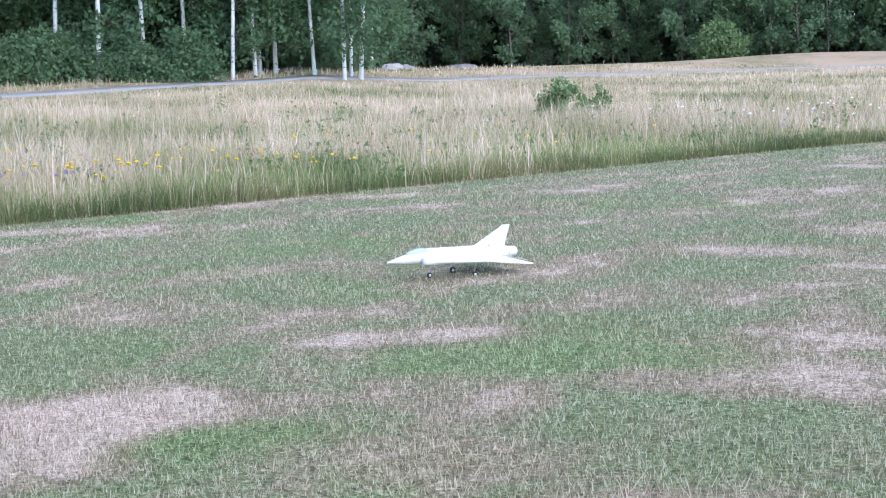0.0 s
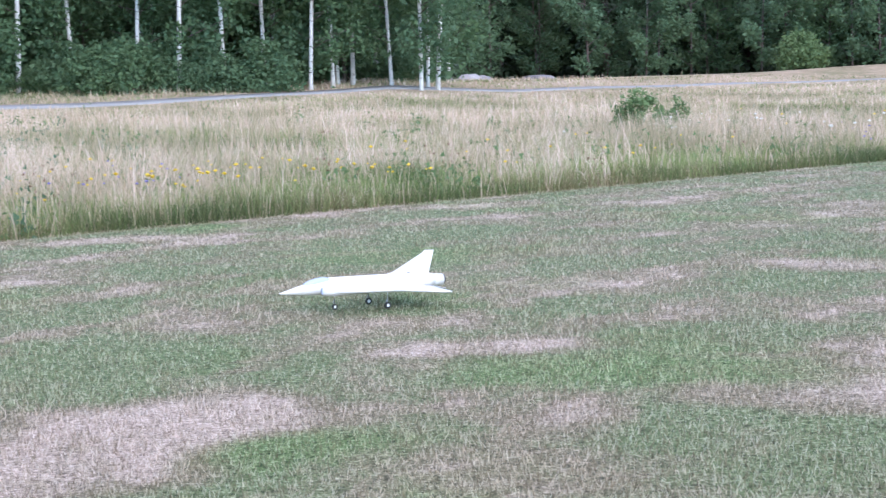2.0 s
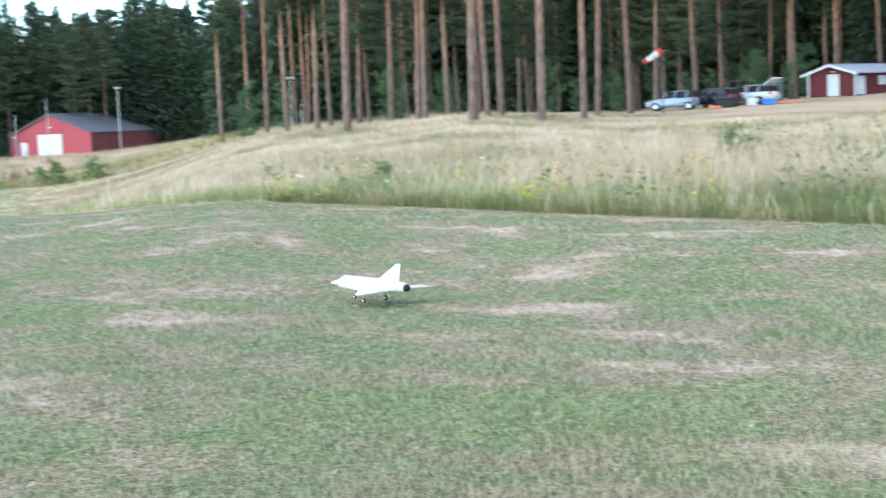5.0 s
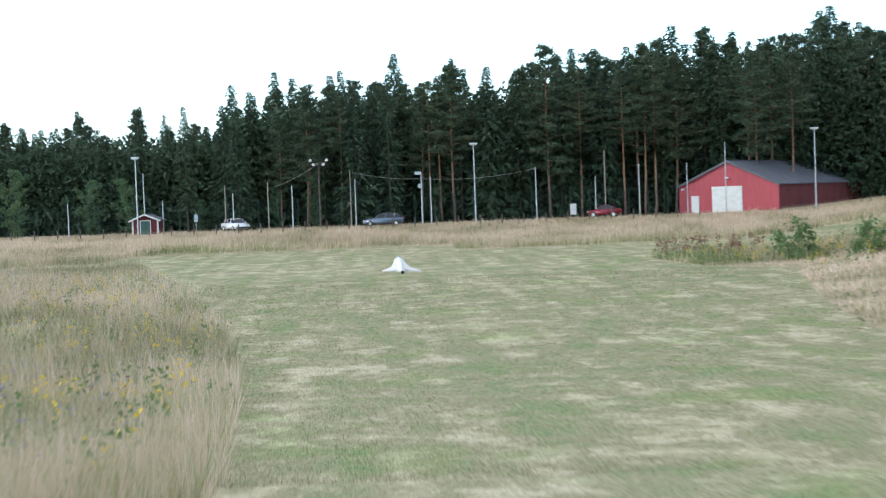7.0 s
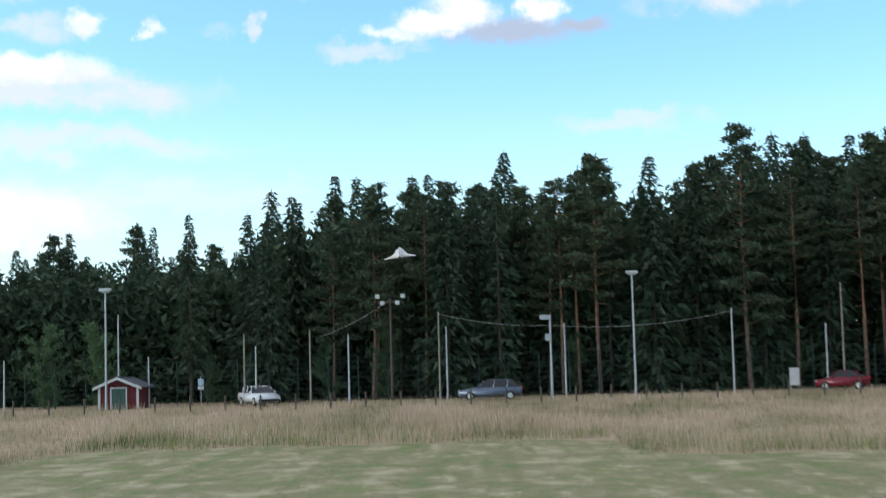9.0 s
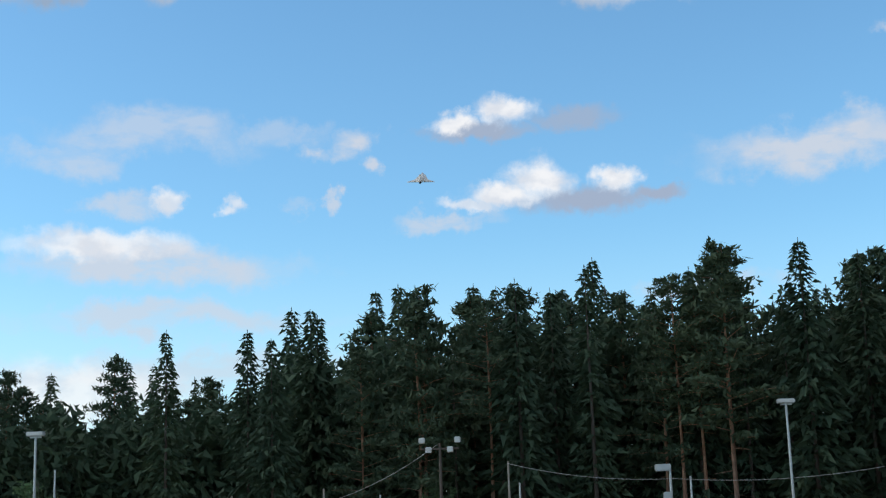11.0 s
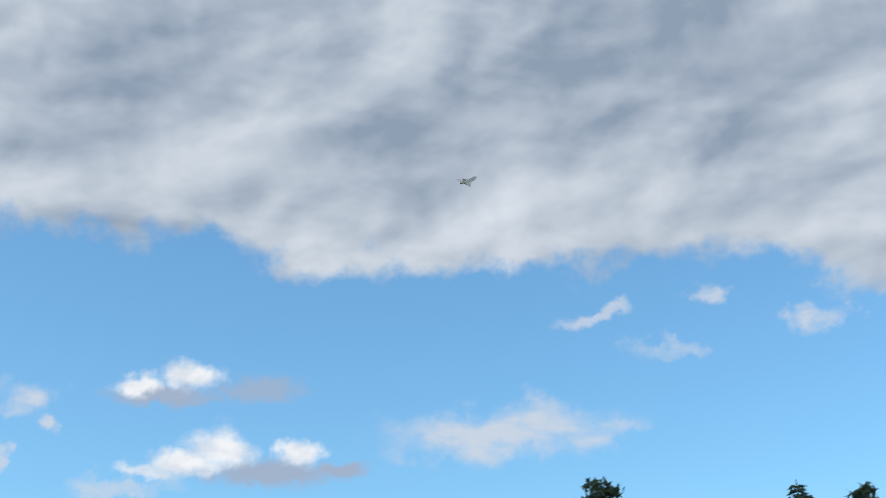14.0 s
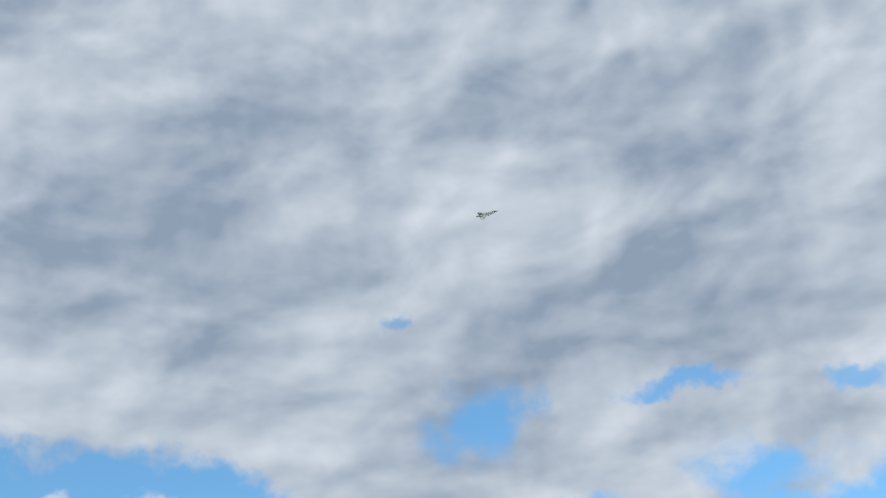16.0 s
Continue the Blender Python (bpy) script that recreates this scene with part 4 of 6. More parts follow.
def make_bush(name, w, h, seed, mat, label, clumps=60, per=26, size=0.07):
    r = random.Random(seed)
    b = thing(name, label, "bush")
    cents = []
    for i in range(clumps):
        a, q = r.uniform(0, math.tau), r.random() ** 0.6
        z = r.uniform(0.08, 1.0) * h * (1 - 0.55 * q * q)
        cents.append((math.cos(a) * q * w / 2, math.sin(a) * q * w / 2, z))
    for i in range(7):
        c = cents[i]
        part("stem", tube([(c[0] * 0.15, c[1] * 0.15, -0.05), (c[0] * 0.6, c[1] * 0.6, c[2] * 0.6), c], [0.02, 0.014, 0.005], 4), "sprucebark", b)
    V = leaf_cloud(cents, (w * 0.13, w * 0.13, h * 0.13), per, size)
    n = len(V) // 3
    cr = new("foliage", big_mesh("foliage", V, np.arange(n * 3).reshape(n, 3), mat))
    cr.parent = b
    return b


def set_at(ob, x, y, z, turn=0.0, scale=1.0, tall=1.0):
    return Matrix.LocRotScale((x, y, z), Euler((0, 0, radians(turn))), (scale, scale, scale * tall))


ALL = random.Random(11)


def plant(kinds, spots, group):
    """Copies of the given trees at the spots (x, y, z, scale)."""
    for x, y, z, sc in spots:
        c = copy_thing(ALL.choice(kinds), set_at(None, x, y, z - 0.05, ALL.uniform(0, 360), sc, ALL.uniform(0.94, 1.08)))
        tagged(c, group=group)


def discard(kinds):
    for k in kinds:
        for o in list(k.children_recursive) + [k]:
            bpy.data.objects.remove(o)


def woods():
    birches = [make_birch(19, s) for s in (1, 2, 3, 4)]
    broad = [make_birch(14, s, "leaf", "sprucebark", 0.04, 0.2, 0.18, "broadleaf_tree", "broadleaf tree with a dense grey-green crown", 110, 32, 0.4) for s in (5, 6, 7)]
    pines = [make_pine(24, s) for s in (1, 2, 3, 4)]
    spruces = [make_spruce(18, s) for s in (1, 2, 3)]
    thin = [make_spruce(16, 9, 0.115, 0.1, 0.46, 0.2), make_spruce(18, 10, 0.125, 0.2, 0.48, 0.15)]
    lowpines = [make_pine(18, 21, 0.24, 44, 0.26), make_pine(18, 22, 0.32, 42, 0.26), make_pine(18, 23, 0.40, 40, 0.26)]
    # the birch wood over the road
    front = [(15.0, 80), (14.7, 84), (13.4, 78), (11.6, 79), (10.0, 82), (9.6, 86), (8.2, 79), (7.3, 81), (7.1, 84), (6.5, 83), (4.95, 82), (3.75, 80), (3.5, 84), (3.1, 82), (17.4, 82), (17.9, 86), (19.5, 80), (20.6, 84), (22.0, 79), (23.4, 83), (25.2, 82)]
    plant(birches, [(*place(a, d), ALL.uniform(0.9, 1.15)) for a, d in front], "birch wood")
    plant(broad * 3 + [birches[1]], [(*place(ALL.uniform(2.2, 27.5), ALL.uniform(86, 104)), ALL.uniform(0.9, 1.25)) for _ in range(34)], "birch wood")
    plant(spruces, [(*place(ALL.uniform(3, 28), ALL.uniform(100, 118)), ALL.uniform(0.9, 1.2)) for _ in range(18)], "birch wood")
    plant(broad, [(*place(a, d), s) for a, d, s in ((27.6, 78, 0.85), (26.6, 82, 1.0), (28.2, 84, 0.8), (25.6, 80, 0.7))], "birch wood")
    # the mixed wood beyond the field
    for d0, n, kinds in ((146, 26, broad), (154, 26, broad + spruces), (164, 24, spruces + broad), (174, 18, spruces)):
        plant(kinds, [(*place(-24 + 28.5 * (i + ALL.random()) / n, d0 + ALL.uniform(-4, 4)), ALL.uniform(0.8, 1.3)) for i in range(n)], "mixed wood")
    # behind the rocky rise and the barn
    for d0, n, kinds in ((142, 22, spruces + broad[:1]), (152, 22, spruces), (162, 14, spruces)):
        plant(kinds, [(*place(28 + 28 * (i + ALL.random()) / n, d0 + ALL.uniform(-4, 4)), ALL.uniform(0.9, 1.25)) for i in range(n)], "wood behind the barn")
    plant(broad, [(*place(56 + 18 * (i + ALL.random()) / 22, 134 + ALL.uniform(-5, 8)), ALL.uniform(0.75, 1.2)) for i in range(22)], "wood behind the barn")
    plant(spruces + pines, [(*place(55 + 22 * (i + ALL.random()) / 20, 152 + ALL.uniform(-5, 8)), ALL.uniform(0.95, 1.25)) for i in range(20)], "wood behind the barn")
    # the tall pines
    trunks = [(96.4, 92, 1.3), (91.3, 86, 1.4), (90.7, 96, 1.0), (90.15, 99, 1.05), (88.55, 88, 1.3), (93.25, 98, 1.0), (93.5, 102, 0.95), (92.3, 112, 1.0), (86.85, 97, 1.1), (86.3, 101, 1.0), (97.6, 104, 1.0),
              (101.4, 130, 1.0), (94.6, 108, 1.0), (85.0, 112, 1.1), (84.0, 126, 1.0), (98.8, 118, 1.0), (99.6, 126, 1.0), (100.3, 140, 1.0), (82.4, 130, 1.0), (77.0, 134, 1.0), (74.6, 138, 1.0)]
    plant(pines, [(*place(a, d), q) for a, d, q in trunks], "pine wood")
    plant(pines, [(*place(ALL.uniform(74, 100), ALL.uniform(132, 190)), ALL.uniform(0.9, 1.15)) for _ in range(34)]
          , "pine wood")
    plant(lowpines, [(*place(ALL.uniform(74, 97), ALL.uniform(128, 170)), ALL.uniform(0.7, 1.2)) for _ in range(26)], "pine wood")
    plant(spruces, [(*place(74 + 28 * (i + ALL.random()) / 40, ALL.uniform(165, 205)), ALL.uniform(0.8, 1.3)) for i in range(40)], "pine wood")
    plant(broad, [(*place(ALL.uniform(76, 103), ALL.uniform(126, 160)), ALL.uniform(0.2, 0.4)) for _ in range(26)], "pine wood")
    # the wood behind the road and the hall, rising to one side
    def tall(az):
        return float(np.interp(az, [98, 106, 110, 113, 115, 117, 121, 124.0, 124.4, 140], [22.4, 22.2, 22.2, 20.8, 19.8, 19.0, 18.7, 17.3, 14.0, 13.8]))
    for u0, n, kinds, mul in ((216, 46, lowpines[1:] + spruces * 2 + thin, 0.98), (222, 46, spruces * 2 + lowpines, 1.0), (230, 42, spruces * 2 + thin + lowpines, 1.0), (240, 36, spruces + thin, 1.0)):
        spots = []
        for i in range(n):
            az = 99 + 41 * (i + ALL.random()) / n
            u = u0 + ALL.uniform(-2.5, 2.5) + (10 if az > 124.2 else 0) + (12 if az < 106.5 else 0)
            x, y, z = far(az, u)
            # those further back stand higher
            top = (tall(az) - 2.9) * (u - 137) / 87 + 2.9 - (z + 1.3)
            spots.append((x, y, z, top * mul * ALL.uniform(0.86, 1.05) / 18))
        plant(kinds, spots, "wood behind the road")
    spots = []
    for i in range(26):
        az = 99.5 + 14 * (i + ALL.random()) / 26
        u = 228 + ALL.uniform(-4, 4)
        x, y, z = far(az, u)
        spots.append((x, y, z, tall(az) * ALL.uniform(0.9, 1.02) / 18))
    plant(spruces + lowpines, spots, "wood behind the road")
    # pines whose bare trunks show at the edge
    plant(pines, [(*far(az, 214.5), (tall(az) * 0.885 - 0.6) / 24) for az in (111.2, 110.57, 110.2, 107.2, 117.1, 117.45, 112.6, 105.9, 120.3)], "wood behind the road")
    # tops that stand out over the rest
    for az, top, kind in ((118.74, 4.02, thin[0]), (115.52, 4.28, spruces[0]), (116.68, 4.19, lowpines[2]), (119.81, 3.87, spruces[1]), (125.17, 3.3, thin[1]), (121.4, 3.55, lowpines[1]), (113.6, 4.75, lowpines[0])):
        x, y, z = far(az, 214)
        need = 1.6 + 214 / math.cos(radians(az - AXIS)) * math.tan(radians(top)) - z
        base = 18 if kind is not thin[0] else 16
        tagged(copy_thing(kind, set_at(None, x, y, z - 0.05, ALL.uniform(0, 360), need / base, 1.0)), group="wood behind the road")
    plant(broad, [(*far(az, 214 + ALL.uniform(-1, 2)), s) for az, s in ((128.2, 0.5), (127.0, 0.48), (130.5, 0.55), (122.3, 0.38), (121.1, 0.4), (124.8, 0.3), (117.2, 0.3), (114.0, 0.25), (112.6, 0.3), (119.6, 0.28))], "wood behind the road")
    discard(birches + broad + pines + spruces + thin + lowpines)


woods()


def wood_depth(label, spot, n, tall, size, mat="spruce"):
    """The crowded boughs inside a wood, that close the view between its trunks."""
    x, y = spot(n)
    z = land(x, y)
    h = tall(x, y)
    c = np.stack([x, y, z + h * rng.uniform(0, 1, n) ** 0.9], -1)
    V = leaf_cloud(c, (0.2, 0.2, 0.2), 1, size, 0.0, 0.6)
    ob = new("wood_depth", big_mesh("wood_depth", V, np.arange(len(V)).reshape(-1, 3), mat))
    tagged(ob, label, "forest", kind="stuff")


def ring(az0, az1, d0, d1):
    return lambda n: scatter_polar(n, az0, az1, d0, d1)[:2]


def rowed(az0, az1, u0, u1):
    def spot(n):
        az, u = rng.uniform(az0, az1, n), rng.uniform(u0, u1, n)
        return from_us(u, u * np.tan(np.radians(AXIS - az)))
    return spot


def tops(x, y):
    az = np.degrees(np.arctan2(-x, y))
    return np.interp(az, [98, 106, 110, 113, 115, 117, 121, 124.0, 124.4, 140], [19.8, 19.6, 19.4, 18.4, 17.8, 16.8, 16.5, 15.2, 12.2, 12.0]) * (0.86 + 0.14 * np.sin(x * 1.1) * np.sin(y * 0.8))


even = lambda h: (lambda x, y: h * (0.85 + 0.15 * np.sin(x * 0.9) * np.sin(y * 0.8)))
wood_depth("dark leafy depth of the birch wood", ring(2.6, 28.0, 94, 112), 42000, even(19), 0.55, "birchleaf")
wood_depth("leafy depth of the mixed wood", ring(-26, 4.5, 156, 172), 50000, even(19), 0.7, "leaf")
wood_depth("dark depth of the wood behind the barn", ring(27, 76, 158, 172), 70000, even(22), 0.75)
wood_depth("dark depth of the pine wood", ring(72, 99.4, 176, 200), 70000, even(26), 0.75)
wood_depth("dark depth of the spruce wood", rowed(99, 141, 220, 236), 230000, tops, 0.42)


def bushes():
    will = [make_bush("willow_bush", 3.3, 1.55, s, "willow", "grey-green willow bush standing in the meadow", 110, 32, 0.085) for s in (1, 2)]
    dark = [make_bush("shrub", 3.0, 2.2, s, "leaf", "dark green undergrowth shrub at the wood's edge", 95, 46, 0.085) for s in (3, 4)]
    small = [make_bush("sapling", 1.3, 1.0, s, "willow", "young green sapling bush in the meadow", 34, 26, 0.055) for s in (5, 6)]
    for az, d, s in ((29.0, 47, 0.95), (27.4, 49, 0.55), (34.6, 46, 0.85), (36.0, 47, 0.7), (37.6, 43, 0.9), (39.3, 40, 1.0), (41.5, 40, 1.05), (43.4, 41, 0.95), (46.3, 50, 0.8), (48.8, 47, 0.95), (50.8, 49, 0.7), (39.6, 33, 0.55),
                     (51.2, 29, 0.62), (53.0, 28, 0.70), (54.9, 29, 0.66), (56.5, 29, 0.5), (49.7, 30, 0.45), (56.8, 42, 0.7), (54.4, 55, 0.8), (60.0, 50, 0.6)):
        tagged(copy_thing(ALL.choice(will), set_at(None, *place(az, d), ALL.uniform(0, 360), s * (0.95 if d > 32 else 0.9), 1.08)), group="meadow willows")
    for az, d, s in ((-5.0, 44, 1.1), (-6.3, 45, 0.9), (-4.4, 44, 0.8), (80.7, 38, 0.9), (0.9, 45, 0.4), (106.3, 128, 1.8), (108.2, 133, 2.2), (95, 33, 0.5)):
        tagged(copy_thing(ALL.choice(small), set_at(None, *place(az, d), ALL.uniform(0, 360), s, 1.15)), group="meadow saplings")
    for az, d, s in [(17.6 - i * 0.95 + ALL.uniform(-0.3, 0.3), 77 + ALL.uniform(0, 3), ALL.uniform(0.8, 1.35)) for i in range(9)] + [(ALL.uniform(18, 27), ALL.uniform(78, 82), ALL.uniform(0.6, 1.0)) for _ in range(9)] + \
            [(ALL.uniform(57, 75), ALL.uniform(124, 130), ALL.uniform(0.8, 1.2)) for _ in range(14)] + [(ALL.uniform(44, 49), ALL.uniform(116, 124), ALL.uniform(0.7, 1.2)) for _ in range(6)] + [(ALL.uniform(2, 8), 90, 0.9) for _ in range(3)] + \
            [(32.2, 118, 0.8), (30.9, 112, 0.5), (35.9, 122, 0.6), (40.5, 112, 0.9)] + [(ALL.uniform(35, 47), ALL.uniform(112, 130), ALL.uniform(0.35, 0.75)) for _ in range(16)]:
        tagged(copy_thing(ALL.choice(dark), set_at(None, *place(az, d), ALL.uniform(0, 360), s)), group="undergrowth")
    big = make_bush("round_willow", 4.2, 3.6, 8, "willow", "large round grey-green willow at the wood's edge", 160, 30, 0.16)
    big.matrix_world = set_at(None, *place(-11.2, 138), 0, 1.0)
    discard(will + dark + small)


bushes()


# ---- road, rocks and heaps ----
def road():
    az = np.linspace(-45, 62, 160)
    d = np.interp(az, ROAD_AZ, ROAD_D)
    d = np.convolve(np.pad(d, 8, mode="edge"), np.ones(17) / 17, "valid")
    V, F = [], []
    for a, r in zip(az, d):
        for w in (-1.6, -1.5, 1.5, 1.6):
            x, y, z = place(a, r + w)
            V.append((x, y, z + (0.035 if abs(w) < 1.55 else -0.1)))
    for i in range(len(az) - 1):
        for k in range(3):
            b = i * 4 + k
            F.append((b, b + 1, b + 5, b + 4))
    tagged(new("road", mesh_of("road", V, F, "asphalt", True)), "narrow grey asphalt road across the meadow", "road", kind="structure")


road()


def rock(name, x, y, z, w, h, seed, mat, label):
    r = random.Random(seed)
    bm = bmesh.new()
    bmesh.ops.create_icosphere(bm, subdivisions=3, radius=1.0)
    off = Vector((r.uniform(0, 50), r.uniform(0, 50), 0))
    for v in bm.verts:
        k = 1 + 0.35 * noise.noise(v.co * 1.6 + off) + 0.12 * noise.noise(v.co * 5 + off)
        v.co = Vector((v.co.x * w * k, v.co.y * w * 0.7 * k, max(v.co.z, -0.2) * h * k))
    ob = part(name, bm, mat, None, smooth=True)
    ob.matrix_world = Matrix.Translation((x, y, z)) @ pose(0, 0, 0, 0, 0, r.uniform(0, 180))
    tagged(ob, label, "rock", "rocks on the rise")


for i, (az, d, w, h) in enumerate(((36.0, 121, 2.0, 0.9), (35.2, 123, 1.4, 0.6), (33.6, 126, 2.6, 0.6), (31.4, 126, 2.6, 0.7), (30.0, 124, 2.2, 0.8), (28.9, 120, 1.6, 0.5), (29.6, 117, 0.9, 0.4), (32.6, 116, 0.8, 0.3), (33.4, 112, 0.5, 0.25), (1.9, 128, 1.3, 0.6), (1.2, 130, 1.0, 0.45), (2.4, 131, 0.8, 0.4))):
    rock("boulder", *place(az, d), w, h, i, "rock", "weathered grey granite boulder on the rise")
rock("earth_mound", *place(-0.9, 126), 1.5, 0.4, 30, "gravel", "dark low heap of earth by the road")


# ---- buildings ----
def gable_house(name, label, w, l, eave, ridge, wall_mat, roof_mat, over=0.35, roof_t=0.12, at=None, corner=None, shaded_side_mat=None):
    """Gable end in the x direction (width w) at y = 0, the long side running back along y to l."""
    h = thing(name, label, "building", at=at)
    t = 0.15
    bm = prism([(0, -0.3), (w, -0.3), (w, eave), (w / 2, ridge), (0, eave)], 0, t)
    part("front_wall", bm, wall_mat, h)
    part("back_wall", prism([(0, -0.3), (w, -0.3), (w, eave), (w / 2, ridge), (0, eave)], l - t, l), wall_mat, h)
    part("side_wall", box(0, t, t, l - t, -0.3, eave - 0.02), shaded_side_mat or wall_mat, h)
    part("side_wall", box(w - t, w, t, l - t, -0.3, eave - 0.02), shaded_side_mat or wall_mat, h)
    k = (ridge - eave) / (w / 2)
    for sgn in (0, 1):
        a = -over if sgn == 0 else w + over
        ze = eave - over * k
        bm = prism([(w / 2, ridge + 0.003), (a, ze), (a, ze + roof_t), (w / 2, ridge + roof_t)], -over, l + over)
        r = part("roof", bm, roof_mat, h)
    part("ridge_cap", box(w / 2 - 0.12, w / 2 + 0.12, -over, l + over, ridge + roof_t - 0.02, ridge + roof_t + 0.04, 0.01), roof_mat, h)
    for a in (-over, w + over):
        ze = eave - over * k
        for y in (-over - 0.03,):
            part("bargeboard", prism([(a, ze - 0.12), (a, ze + roof_t), (w / 2, ridge + roof_t + 0.02), (w / 2, ridge - 0.1)], y, y + 0.028), "whitepaint" if corner else roof_mat, h)
    if corner:
        for x in (-0.02, w - 0.16):
            part("corner_board", box(x, x + 0.18, -0.025, -0.002, -0.1, eave), corner, h)
    return h


def door_in(parent, x0, x1, z0, z1, mat, frame_mat="whitepaint", y=0.0, trim=0.14, name="door"):
    d = part(name, box(x0, x1, y - 0.03, y - 0.004, z0, z1), mat, parent)
    for a, b, c, e in ((x0 - trim, x0, z0, z1 + trim), (x1, x1 + trim, z0, z1 + trim), (x0, x1, z1, z1 + trim)):
        f = part("door_frame", box(a, b, y - 0.05, y - 0.004, c, e), frame_mat, d)
    return d


def facing(x, y, z, towards):
    """A pose whose y axis points away along the heading (degrees)."""
    return pose(x, y, z, 0, 0, towards)


def barn():
    # long side to the strip, high tin roof
    x, y, z = place(57.1, 105)
    at = facing(x, y, z, 54.0)
    L, Wd, eave, ridge = 12.6, 9.0, 3.45, 7.6
    b = thing("barn", "dark red wooden barn with a pale rusty tin roof", "building", at=at)
    x0 = -0.6
    part("front_wall", box(x0, x0 + L, 0, 0.2, -0.4, eave), "red", b)
    part("back_wall", box(x0, x0 + L, Wd - 0.2, Wd, -0.4, eave), "red", b)
    for xx in (x0, x0 + L - 0.2):
        bm = bmesh.new()
        v = [bm.verts.new((q, yy, zz)) for q in (xx, xx + 0.2) for yy, zz in ((0.2, -0.4), (Wd - 0.2, -0.4), (Wd - 0.2, eave), (Wd / 2, ridge - 0.1), (0.2, eave))]
        bm.faces.new(v[:5])
        bm.faces.new(v[5:][::-1])
        for i in range(5):
            j = (i + 1) % 5
            bm.faces.new((v[i], v[5 + i], v[5 + j], v[j]))
        part("gable_wall", bm, "red", b)
    sl = math.hypot(Wd / 2 + 0.5, (ridge - eave) * (1 + 0.5 / (Wd / 2)))
    for sgn in (1, -1):
        r = part("roof", box(x0 - 0.45, x0 + L + 0.45, 0, sl, 0, 0.09), "tin", b)
        ang = math.degrees(math.atan2(ridge - eave, Wd / 2))
        r.matrix_basis = pose(0, -0.5, eave - 0.5 * (ridge - eave) / (Wd / 2), ang, 0, 0) if sgn > 0 else Matrix.Translation((2 * x0 + L, Wd, 0)) @ pose(0, 0, 0, 0, 0, 180) @ pose(0, -0.5, eave - 0.5 * (ridge - eave) / (Wd / 2), ang, 0, 0)
        for i in range(15):
            xs = x0 - 0.3 + i * (L + 0.6) / 14
            part("roof_seam", box(xs - 0.02, xs + 0.02, 0.0, sl, 0.09, 0.125), "tin", r)
        if sgn > 0:
            rr = random.Random(4)
            for i in range(34):
                xs, ys = x0 + rr.uniform(0.2, L - 1.2), 2.2 + rr.choice((0.0, 0.55, 1.1, 1.9)) + rr.uniform(-0.08, 0.08)
                part("rust_patch", box(xs, xs + rr.uniform(0.15, 1.0), ys, ys + rr.uniform(0.1, 0.4), 0.092, 0.095), "rust", r)
    part("gutter", box(x0 - 0.45, x0 + L + 0.45, -0.62, -0.5, eave - 0.56, eave - 0.44, 0.02), "darkroof", b)
    for xx in (x0 - 0.02, x0 + L - 0.38):
        part("corner_board", box(xx, xx + 0.40, -0.04, -0.003, -0.3, eave - 0.3), "whitepaint", b)
    d = part("double_door", box(4.45, 7.55, -0.05, -0.006, -0.2, 2.35), "door_green", b, "green double door with white frame")
    for a, c, e, g in ((3.95, 4.45, -0.2, 2.45), (7.55, 8.05, -0.2, 2.45), (3.95, 8.05, 2.45, 2.6)):
        part("door_frame", box(a, c, -0.08, -0.004, e, g), "whitepaint", d)
    part("door_bar", box(4.9, 7.2, -0.07, -0.052, 1.0, 1.08), "sprucebark", d)
    w = part("small_door", box(8.75, 9.75, -0.05, -0.006, -0.2, 1.7), "tin", b, "pale grey side door")
    part("notice", box(8.85, 9.65, -0.06, -0.052, 1.0, 1.35), "whitepaint", w)
    for a, c in ((8.62, 8.75), (9.75, 9.88)):
        part("door_frame", box(a, c, -0.07, -0.004, -0.2, 1.82), "whitepaint", w)
    n = 70
    for i in range(n):
        xs = x0 + 0.42 + i * (L - 0.84) / n
        if not (3.9 < xs < 8.1 or 8.6 < xs < 9.9):
            part("board", box(xs, xs + 0.045, -0.022, -0.001, -0.3, eave - 0.25), "red", b)


barn()


def shed():
    s = gable_house("metal_shed", "pale blue-grey corrugated metal shed", 2.9, 3.0, 2.0, 2.4, "tin", "tin", 0.15, 0.06, at=facing(*place(48.15, 99), 47 + 31))
    for i in range(22):
        part("rib", box(0.05 + i * 0.128, 0.09 + i * 0.128, -0.018, -0.001, 0, 1.95), "tin", s)
        part("rib", box(-0.018, -0.001, 0.15 + i * 0.125, 0.19 + i * 0.125, 0, 1.95), "tin", s)


shed()


